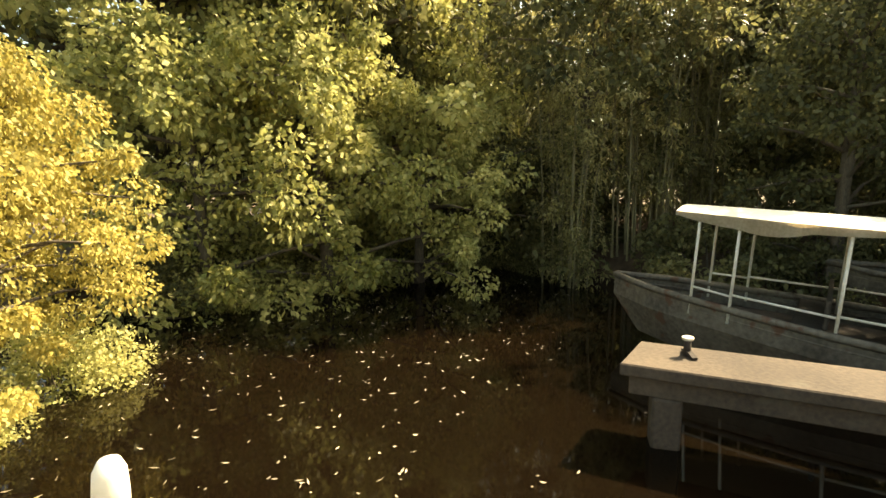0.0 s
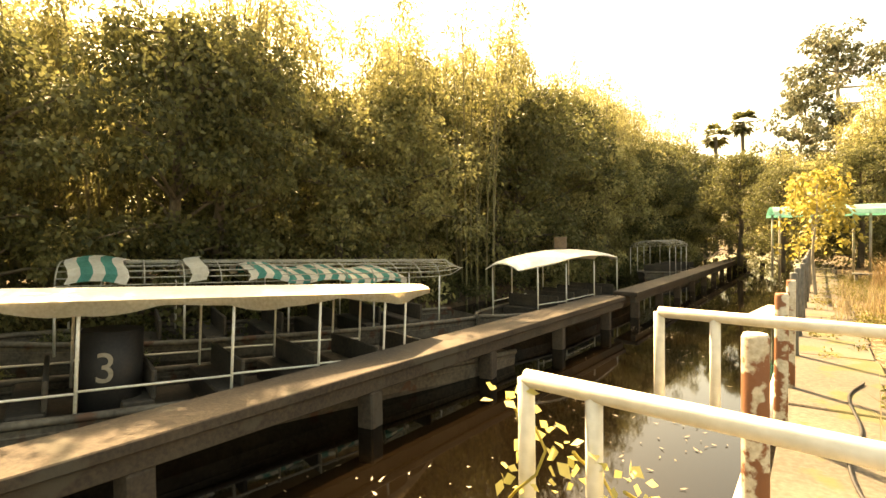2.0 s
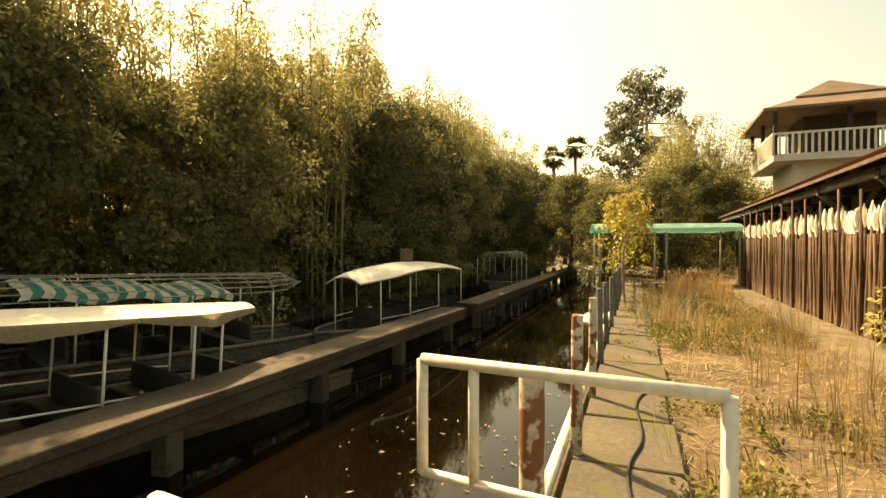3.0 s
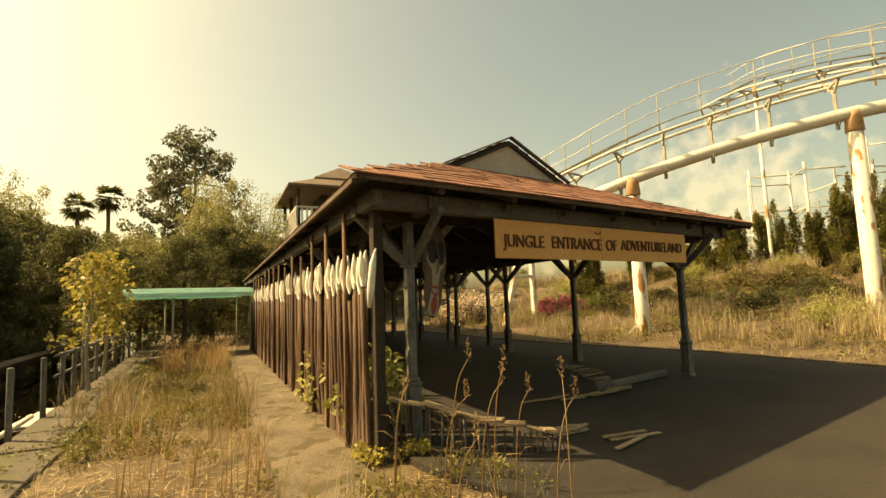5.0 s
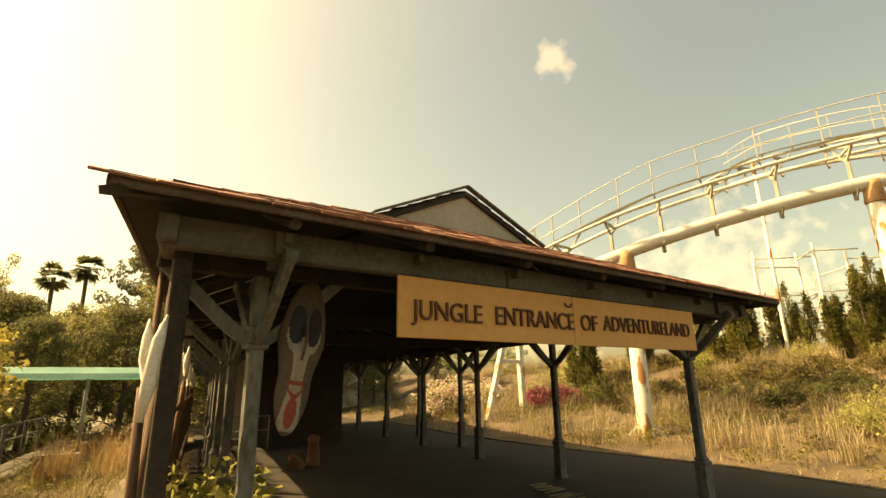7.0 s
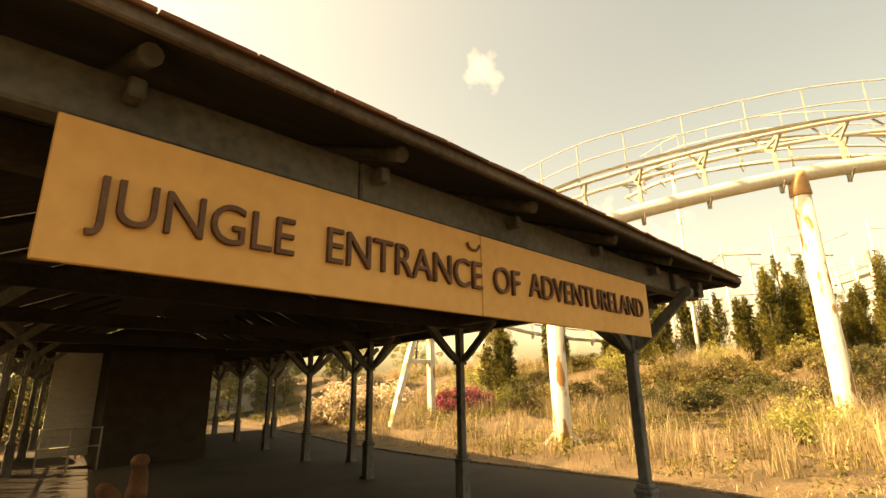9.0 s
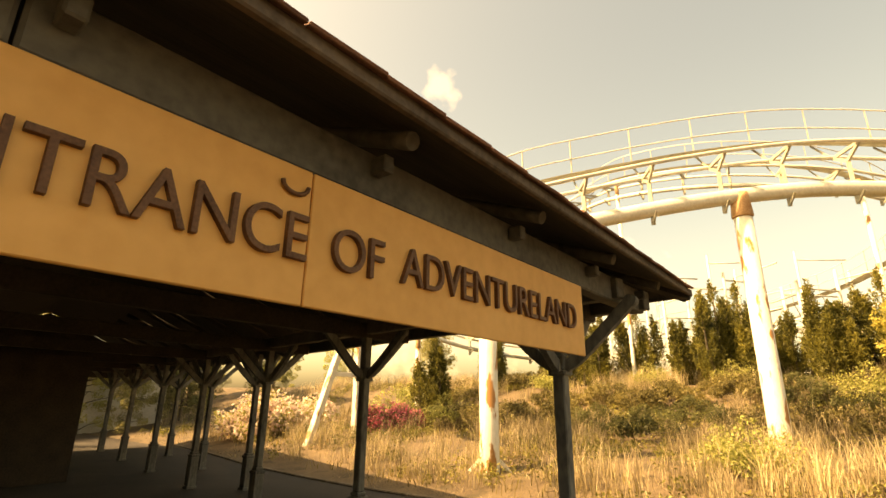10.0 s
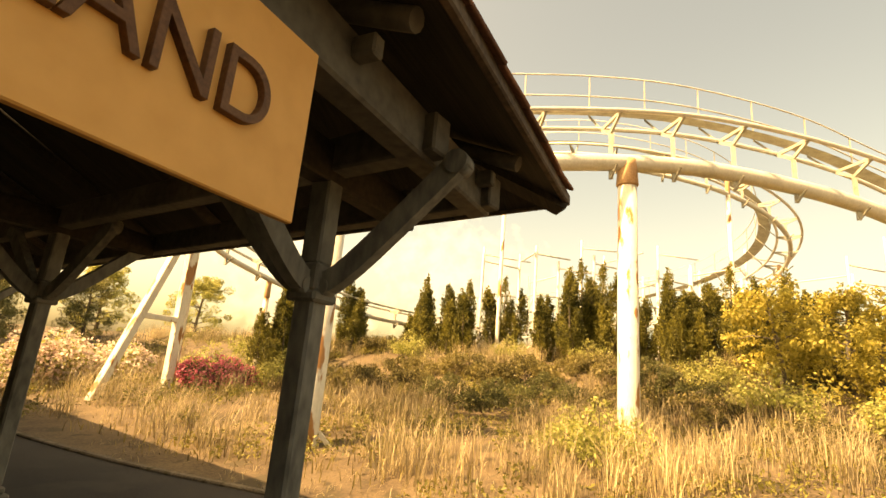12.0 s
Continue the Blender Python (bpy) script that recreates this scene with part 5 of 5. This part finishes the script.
b1 = bush("low bush with small yellow-green leaves", 31, 0.8, 1.2, LEAF_LIGHT, 26, 120, 0.07)
scatter(b1, [(14.2, -0.5, land(14.2, -0.5), 0, 1.0), (14.7, 0.1, land(14.7, 0.1), 120, 0.8), (20.2, -4.0, land(20.2, -4), 40, 1.2), (22.4, -2.6, land(22.4, -2.6), 200, 1.0), (19.6, -6.6, land(19.6, -6.6), 10, 1.2), (18.4, 10.5, land(18.4, 10.5), 70, 1.1), (17.6, 13.2, land(17.6, 13.2), 70, 1.3), (21, 14.5, land(21, 14.5), 0, 1.4), (24, 1.2, land(24, 1.2), 0, 0.9), (24.3, 4.4, land(24.3, 4.4), 0, 0.9), (23.5, 8.6, land(23.5, 8.6), 0, 1.0)], "bushes on the slope")
b2 = bush("low spreading dark green juniper bush", 32, 1.2, 0.9, LEAF_DARK, 30, 190, 0.065)
scatter(b2, [(18.6, 3.2, land(18.6, 3.2), 0, 1.1), (20.0, 2.0, land(20, 2), 60, 1.0), (19.4, 4.6, land(19.4, 4.6), 160, 0.9), (22.6, -0.6, land(22.6, -0.6), 0, 1.0), (21.4, -1.6, land(21.4, -1.6), 90, 1.0)], "dark bushes on the slope")
b5 = bush("rough scrub with brown and olive leaves", 35, 1.1, 0.95, SCRUB, 30, 150, 0.07)
scrub = [(17.5 + 8 * R.random(), -9 + i * 0.68 + R.uniform(-0.4, 0.4)) for i in range(36)]
scatter(b5, [(x, y, land(x, y) - 0.05, R.uniform(0, 360), R.uniform(0.55, 1.15)) for x, y in scrub], "scrub on the slope")
edge = [(x + R.uniform(-0.5, 0.4), y, land(x, y) - 0.15, R.uniform(0, 360), R.uniform(0.9, 1.5)) for x, y in far_bank(R, 44, -0.2, 1.0, -16, 46)]
scatter(copy_thing(b2, Matrix()), edge[::2], "undergrowth at the far bank")
b3 = bush("leafy undergrowth with broad dull leaves", 36, 1.0, 1.2, LEAF_MID, 30, 190, 0.075)
scatter(b3, edge[1::2], "undergrowth at the far bank")
under = [(far_x(y) + R.uniform(-0.3, 0.3), y, land(far_x(y), y) - 0.2, R.uniform(0, 360), R.uniform(0.7, 1.15)) for y in (-9.0, -9.7, -10.4, -10.9, -11.4, -11.8, -12.2, -12.6, -13.0, -13.4, -13.8, -14.2, -14.7, -15.3)]
scatter(copy_thing(b3, Matrix()), under, "undergrowth at the far bank")
b4 = bush("overhanging shrub with pale yellow-green leaves", 39, 1.3, 1.9, LEAF_LIGHT, 44, 170, 0.085)
scatter(b4, [(far_x(y) + dx, y, land(far_x(y) + dx, y) - 0.1, R.uniform(0, 360), s) for y, dx, s in ((-13.0, -0.5, 0.8), (-13.8, 0.1, 0.9), (-14.6, 0.2, 1.1))] + [(-10.3, -13.9, -0.95, 30, 0.6), (-9.0, -13.6, -0.95, 140, 0.45)], "shrubs over the water")
az = bush("azalea bush covered in pale pink blossom", 33, 1.1, 1.6, LEAF_LIGHT, 30, 90, 0.09, PALE_PETAL)
scatter(az, [(15.0, 16.4, land(15, 16.4), 0, 1.2), (13.8, 17.0, land(13.8, 17), 50, 1.2), (16.4, 17.0, land(16.4, 17), 90, 1.05)], "pale azaleas")
az2 = bush("azalea bush covered in deep pink blossom", 34, 0.9, 1.3, LEAF_DARK, 30, 90, 0.09, PINK)
scatter(az2, [(16.9, 12.6, land(16.9, 12.6), 0, 0.9), (17.7, 12.2, land(17.7, 12.2), 80, 0.8)], "pink azaleas")


def conifer(seed, h):
    """A juniper of several leaders, each a spire of feathery upward sprays."""
    rng, r = np.random.default_rng(seed), random.Random(seed)
    t = thing("conifer", None, "upright green juniper with several feathery tips", "conifer")
    cs, rs = [], []
    for lead in range(r.choice((4, 5, 6))):
        a0, d0 = r.uniform(0, math.tau), (0.0 if lead == 0 else r.uniform(0.3, 0.75))
        x0, y0, top = d0 * math.cos(a0), d0 * math.sin(a0), h * (1.0 if lead == 0 else r.uniform(0.62, 0.95))
        bm = bmesh.new()
        tube(bm, [(x0 * 0.4, y0 * 0.4, -0.2), (x0, y0, top * 0.4), (x0 * 1.1, y0 * 1.1, top * 0.94)], [0.06, 0.04, 0.012], 6)
        part("stem", bm, BARK, t)
        for i in range(46):
            f = r.random() ** 0.9
            d = (0.06 + 0.94 * (1 - f) ** 0.75) * h * 0.165 * math.sqrt(r.uniform(0.2, 1.0))
            a, ln = r.uniform(0, math.tau), r.uniform(0.35, 0.75) * (1 - 0.3 * f)
            for k in range(5):
                q = k / 4
                cs.append((x0 * (0.8 + 0.3 * f) + d * math.cos(a) * (0.7 + 0.45 * q), y0 * (0.8 + 0.3 * f) + d * math.sin(a) * (0.7 + 0.45 * q), top * (0.04 + 0.80 * f) + ln * q)), rs.append(0.14 * (1 - 0.8 * q))
    v, f = leaf_cloud(rng, cs, rs, 17, 0.12, -1.6, 1.3, 0.12, 0.1)
    np_mesh("foliage", v, f, LEAF_CONIFER).parent = t
    return t


c1, c2, c3 = conifer(41, 3.6), conifer(42, 3.2), conifer(43, 2.7)
CON = [(25.2, 0.9), (25.4, -1.5), (25.2, 3.1), (25.0, 1.7), (25.0, 6.6), (25.2, 7.7), (25.4, 9.0), (24.0, 12.4), (25.6, -2.4), (25.3, -3.6), (25.8, -5.4), (25.4, -7.2), (26.4, 5.4), (19.6, 12.2), (27.5, 10.4), (28.5, -4.5), (27, 2.4), (27.2, -0.6)]
for k, c in enumerate((c1, c2, c3)):
    scatter(c, [(x, y, land(x, y) - 0.1, R.uniform(0, 360), R.uniform(1.05, 1.3)) for x, y in CON[k::3]], "junipers on the slope")

# eucalyptus and two fan palms beyond the canal's end
scatter(tree("tall eucalyptus with pale trunk and airy grey crown", "tree", 51, 27, 5.4, PALE_BARK, LEAF_EUCA, 46, 105, 0.42, 0.40, 0.52, droop=0.7, lean=1.0, clump_r=1.05), [(7.2, 60, -0.5, 0, 0.97)])
scatter(tree("eucalyptus with several pale stems", "tree", 52, 20, 5.4, PALE_BARK, LEAF_EUCA, 46, 105, 0.4, 0.33, 0.34, droop=0.7, lean=1.6, clump_r=0.95), [(2.6, 61, -0.5, 0, 0.98)])


def palm(x, y, h, seed):
    r = random.Random(seed)
    t = thing("fan_palm", pose(x, y, -0.3), "tall thin fan palm with dark crown", "palm", "fan palms")
    bm = bmesh.new()
    tube(bm, [(0, 0, 0), (0.1, 0, h * 0.5), (0, 0, h)], [0.28, 0.2, 0.2], 8)
    part("trunk", bm, BARK, t)
    vs = []
    for i in range(34):
        a, el = r.uniform(0, math.tau), r.uniform(-1.2, 1.3)
        d = Vector((math.cos(a) * math.cos(el), math.sin(a) * math.cos(el), math.sin(el)))
        c = Vector((0, 0, h)) + d * r.uniform(0.5, 1.1)
        side, up = d.cross(Vector((0, 0, 1))).normalized(), d.cross(d.cross(Vector((0, 0, 1)))).normalized()
        for k in range(-5, 6):
            q = (d * math.cos(k * 0.26) + side * math.sin(k * 0.26)).normalized()
            w = q.cross(up).normalized() * 0.11
            vs += [c, c + q * 0.55 + w, c + q * r.uniform(0.9, 1.3) - Vector((0, 0, r.uniform(0.0, 0.5))), c + q * 0.55 - w]
    v = np.array([tuple(p) for p in vs])
    np_mesh("fronds", v, np.arange(len(v)).reshape(-1, 4), LEAF_DARK).parent = t


palm(-1.9, 61, 14.9, 1)
palm(-4.65, 61, 13.5, 2)

# grass, straw and floating leaves
g = np.random.default_rng(77)


def spots(n, x0, x1, y0, y1, keep):
    x, y = g.uniform(x0, x1, n), g.uniform(y0, y1, n)
    return np.array([(a, b, land(a, b) - 0.02) for a, b in zip(x, y) if keep(a, b)])


def curb_x(y):
    for (xa, ya), (xb, yb) in zip(CURB, CURB[1:]):
        if ya <= y <= yb:
            return xa + (xb - xa) * (y - ya) / (yb - ya)
    return 10


def patchy(a, b, lim, s=0.5):
    return noise.noise(Vector((a * s, b * s, 3.3))) > lim


def tussocks(centres, per, spread):
    c = np.repeat(centres, per, axis=0)
    off = g.normal(size=(len(c), 3)) * spread
    off[:, 2] = 0
    return c + off


tall_spots = spots(2700, 11.5, 30, -12, 26, lambda a, b: a > curb_x(b) + 1.3 and patchy(a, b, 0.02 - 0.01 * max(0, 19 - a), 0.45))
blades("slope_grass", g, tussocks(tall_spots, 26, 0.13), 0.85, 0.0065, 0.5, STRAW, "tall dry straw-coloured grass tussocks on the slope", "grass")
blades("slope_green", g, spots(18000, 11, 30, -12, 24, lambda a, b: a > curb_x(b) + 0.8 and patchy(a, b, 0.0, 0.35)), 0.30, 0.010, 0.6, STRAW_GREEN, "yellow-green weeds on the slope", "weeds")
blades("kerb_straw", g, spots(14000, 8.5, 18, -12, 24, lambda a, b: curb_x(b) + 0.1 < a < curb_x(b) + 3.2 and patchy(a, b, -0.05, 0.9)), 0.16, 0.006, 1.1, STRAW, "short flattened straw beside the kerb", "straw")


def strip(a, b):
    return bank_x(b) + 0.85 < a < (fence_x(b) - 1.0 if b > -1.2 else 0.1 - 0.1 * max(0, -b - 2))


weed_spots = spots(1500, -6, 1.4, -7.3, 18, lambda a, b: strip(a, b) and patchy(a, b, -0.05, 0.8) and (a - bank_x(b) > 1.1))
blades("strip_grass", g, tussocks(weed_spots, 16, 0.09), 0.24, 0.0045, 0.7, STRAW_GREEN, "sparse yellow-green grass on the dry strip", "grass")
tall = spots(300, -5, 2.0, -4.4, 17, lambda a, b: strip(a, b) and patchy(a, b, 0.12, 0.9))
blades("strip_straw", g, tussocks(tall, 16, 0.10), 0.62, 0.0035, 0.4, STRAW, "tall dry straw stalks on the strip", "grass")


edge_grass = spots(420, -2.6, 3.0, -1.2, 15, lambda a, b: -1.75 < a - fence_x(b) < -0.95)
blades("path_edge_grass", g, tussocks(edge_grass, 14, 0.08), 0.42, 0.004, 0.5, STRAW, "dry grass leaning over the path edge", "grass")
foot = spots(300, -1.2, 3.0, -0.4, 15, lambda a, b: -0.24 < a - fence_x(b) < -0.02)
blades("fence_foot_grass", g, tussocks(foot, 10, 0.05), 0.26, 0.004, 0.6, STRAW, "short dry grass along the foot of the log fence", "grass")


def reed(x, y, h, lean, seed):
    r = random.Random(seed)
    t = thing("reed", pose(x, y, land(x, y)), "tall dry reed stalk with a feathery head", "reed", "reeds before the shelter")
    bm = bmesh.new()
    a = r.uniform(-0.6, 0.9)
    pts = spline([(0, 0, 0), (lean * 0.15 * math.cos(a), lean * 0.15 * math.sin(a), h * 0.5), (lean * 0.5 * math.cos(a), lean * 0.5 * math.sin(a), h * 0.85), (lean * math.cos(a), lean * math.sin(a), h)], 4)
    tube(bm, pts, [0.007 - 0.0003 * k for k in range(len(pts))], 6)
    part("stalk", bm, RED_STRAW, t)
    rng = np.random.default_rng(seed)
    tip = pts[-1]
    v, f = leaf_cloud(rng, [tuple(tip + Vector((0, 0, 0.035 * k))) for k in range(5)], [0.02 - 0.003 * k for k in range(5)], 8, 0.035, -0.9, 1.6, 0.10, 0.1)
    np_mesh("plume", v, f, RED_STRAW).parent = t
    for k in range(2):
        q = pts[3 + 2 * k]
        b, d = r.uniform(0, math.tau), Vector((math.cos(a + k * 2.1), math.sin(a + k * 2.1), 0.5))
        v = np.array([tuple(q), tuple(q + d * 0.10 + Vector((0.006, 0.006, 0.03))), tuple(q + d * 0.22 - Vector((0, 0, 0.03))), tuple(q + d * 0.10 - Vector((0.006, 0.006, -0.03)))])
        np_mesh("blade", v, np.array([[0, 1, 2, 3]]), RED_STRAW).parent = t


for k, (x, y, h, lean) in enumerate(((-0.95, -2.3, 1.25, 0.2), (-0.75, -2.6, 1.2, 0.12), (-0.55, -2.2, 1.0, 0.3), (-0.35, -3.0, 1.05, 0.55), (-0.3, -2.8, 0.9, 0.4), (-1.1, -1.7, 0.9, 0.2), (-0.8, -1.2, 0.9, 0.15), (-0.5, -1.6, 0.8, 0.25), (-1.35, -2.9, 0.8, 0.2), (-0.25, -2.3, 0.9, 0.2))):
    reed(x, y, h, lean, 90 + k)
sprig = bush("small sprawling weed with yellow-green leaves", 37, 0.4, 0.55, LEAF_YELLOW, 14, 26, 0.09)
scatter(sprig, [(-0.75, -0.45, -0.1, 0, 0.6), (-0.3, -0.75, -0.05, 70, 0.5)], "sprawling weeds")


def vine(x, y, z0, z1, seed):
    r, rng = random.Random(seed), np.random.default_rng(seed)
    t = thing("vine", None, "thin vine with pale yellow leaves climbing the gate", "vine", "vines on the gate")
    pts = [Vector((x + 0.045 * math.cos(k * 1.1), y + 0.045 * math.sin(k * 1.1), z0 + (z1 - z0) * k / 9)) for k in range(10)]
    bm = bmesh.new()
    tube(bm, pts, 0.004, 5)
    part("stem", bm, LEAF_YELLOW, t)
    v, f = leaf_cloud(rng, [tuple(p) for p in pts], [0.06] * 10, 5, 0.034, 0.2, 1.0, 0.36, 0.5)
    np_mesh("foliage", v, f, PALE_LEAF).parent = t


PALE_LEAF = leaf_mat("pale_leaf", (0.42, 0.38, 0.12), (0.75, 0.68, 0.32), 0.5)
for k, (x, y, z0, z1) in enumerate(((-6.23, -5.95, 0.70, 1.08), (-6.06, -6.0, 0.68, 1.0), (-5.95, -6.03, 0.70, 0.95), (-6.14, -5.97, 0.68, 0.85), (-5.85, -6.06, 0.68, 0.85))):
    vine(x, y, z0, z1, 60 + k)
inner = bush("shade plant with glossy pale-edged leaves", 38, 0.5, 1.3, LEAF_LIGHT, 16, 40, 0.13)
scatter(inner, [(0.02, 0.8, 0, 0, 0.9), (0.25, 1.6, 0, 90, 1.0), (0.2, 2.5, 0, 200, 0.9)], "plants inside the shelter")
def herbs(name, centres, per, radius, size, material, label):
    v, f = leaf_cloud(g, centres + np.array([0, 0, radius * 0.7]), np.full(len(centres), radius) * g.uniform(0.5, 1.2, len(centres)), per, size, -0.2, 0.9, 0.2, 0.0)
    tagged(np_mesh(name, v, f, material), label, "weeds", kind="stuff")


herbs("strip_herbs", spots(2300, -5.8, 1.2, -7.2, 16, lambda a, b: strip(a, b) and patchy(a, b, -0.12, 0.7) and a - bank_x(b) > 0.8), 34, 0.17, 0.06, HERB, "low olive and straw coloured weeds on the strip")
herbs("slope_herbs", spots(3600, 10.5, 28, -11, 24, lambda a, b: a > curb_x(b) + 0.6 and patchy(a + 7, b, -0.05, 0.5)), 26, 0.26, 0.085, HERB, "low olive weeds and creepers on the slope")
red = spots(60, -2.6, 0.6, 9.5, 14.5, lambda a, b: -3.4 + 0.17 * b < a < fence_x(b) - 1.0 and patchy(a, b, -0.1, 0.6))
blades("golden_grass", g, tussocks(red, 40, 0.13), 0.95, 0.005, 0.4, RED_STRAW, "tall reddish dry grass before the awning", "grass")
front = spots(90, -3.3, -0.9, -4.4, 5.0, lambda a, b: a < fence_x(max(b, -0.2)) - 0.95)
blades("front_stalks", g, tussocks(front, 7, 0.07), 0.75, 0.0045, 0.22, RED_STRAW, "upright brown dead stalks on the strip", "stalks")
herbs("boardwalk_weeds", spots(700, -6, -1, -1.2, 20, lambda a, b: 0.25 + 0.25 * max(0, 1.5 - b) < a - bank_x(b) < 1.1 and patchy(a, b, -0.1, 1.1)), 30, 0.12, 0.05, HERB, "low olive weeds creeping over the boardwalk")
clump = np.array([(a, b, land(a, b) - 0.02) for a, b in ((-3.1, 4.6), (-2.9, 5.2), (-3.2, 5.8), (-2.6, 5.6), (-2.8, 6.6), (-1.2, 4.2), (-0.9, 5.4))])
blades("straw_clump", g, tussocks(np.repeat(clump, 2, axis=0) + g.normal(size=(2 * len(clump), 3)) * np.array([0.2, 0.25, 0]), 26, 0.09), 0.8, 0.004, 0.35, STRAW, "pale tall dry grass clumps on the strip", "grass")
bm = bmesh.new()
tube(bm, spline([(-4.35, -0.4, -0.13), (-4.6, -1.0, -0.14), (-4.72, -2.0, -0.14), (-4.92, -2.6, -0.14), (-5.0, -3.2, -0.14), (-4.98, -4.2, -0.14), (-5.3, -5.2, -0.14)], 6), 0.012, 8)
tagged(finish("garden_hose", bm, BLACK, smooth=True), "thin dark hose lying across the boardwalk", "hose")
bench = thing("low_bench", pose(-1.2, 13.0, land(-1.2, 13.0), 0, 0, -8), "low weathered plank bench on short legs", "bench")
bm = bmesh.new()
box(bm, (-0.45, -0.16, 0.33), (0.45, 0.16, 0.38), 0.01)
part("seat", bm, GREY_WOOD, bench)
for x in (-0.36, 0.36):
    bm = bmesh.new()
    box(bm, (x - 0.04, -0.13, -0.05), (x + 0.04, 0.13, 0.33), 0.01)
    part("leg", bm, GREY_WOOD, bench)
litter = spots(22000, -6, 3.0, -9, 17, lambda a, b: strip(a, b) or (-1.2 < a - fence_x(b) < -0.15 and patchy(a, b, 0.0, 1.3)))
lv = g.uniform(0, math.tau, len(litter))
ld = np.stack([np.cos(lv), np.sin(lv), np.zeros(len(lv))], 1) * g.uniform(0.04, 0.14, (len(lv), 1))
ls = np.stack([-np.sin(lv), np.cos(lv), np.zeros(len(lv))], 1) * 0.004
lp = litter + np.array([0, 0, 0.045]) + g.uniform(-0.015, 0.015, (len(lv), 3))
lq = g.normal(size=(len(lv), 1)) * np.array([0, 0, 0.012])
tagged(np_mesh("straw_litter", np.stack([lp - ld - ls, lp + ld - ls + lq, lp + ld + ls + lq, lp - ld + ls], 1).reshape(-1, 3), np.arange(4 * len(lv)).reshape(-1, 4), STRAW), "flattened straw litter on the dry strip", "straw", kind="stuff")

wx, wy = g.uniform(-20, -2.5, 8000), g.uniform(-17, 22, 8000)
ok = np.array([bank_x(b) - 0.15 > a > far_x(b) + 1.0 and (noise.noise(Vector((a * 0.5, b * 0.5, 8))) > 0.05 or b < -9) and (b < -7.9 or a > dock_x(b) + 0.1) for a, b in zip(wx, wy)])
wx, wy = wx[ok], wy[ok]
va = g.uniform(0, math.tau, len(wx))
wd = np.stack([np.cos(va), np.sin(va), np.zeros(len(va))], 1) * g.uniform(0.012, 0.05, (len(va), 1))
wsd = np.stack([-np.sin(va), np.cos(va), np.zeros(len(va))], 1) * g.uniform(0.004, 0.014, (len(va), 1))
wp = np.stack([wx, wy, np.full(len(wx), -0.848)], 1)
tagged(np_mesh("floating_leaves", np.stack([wp - wd, wp + wsd, wp + wd + np.array([0, 0, 0.01]), wp - wsd], 1).reshape(-1, 3), np.arange(4 * len(va)).reshape(-1, 4), FLOAT_LEAF), "pale dead leaves floating on the water", "leaves", kind="stuff")
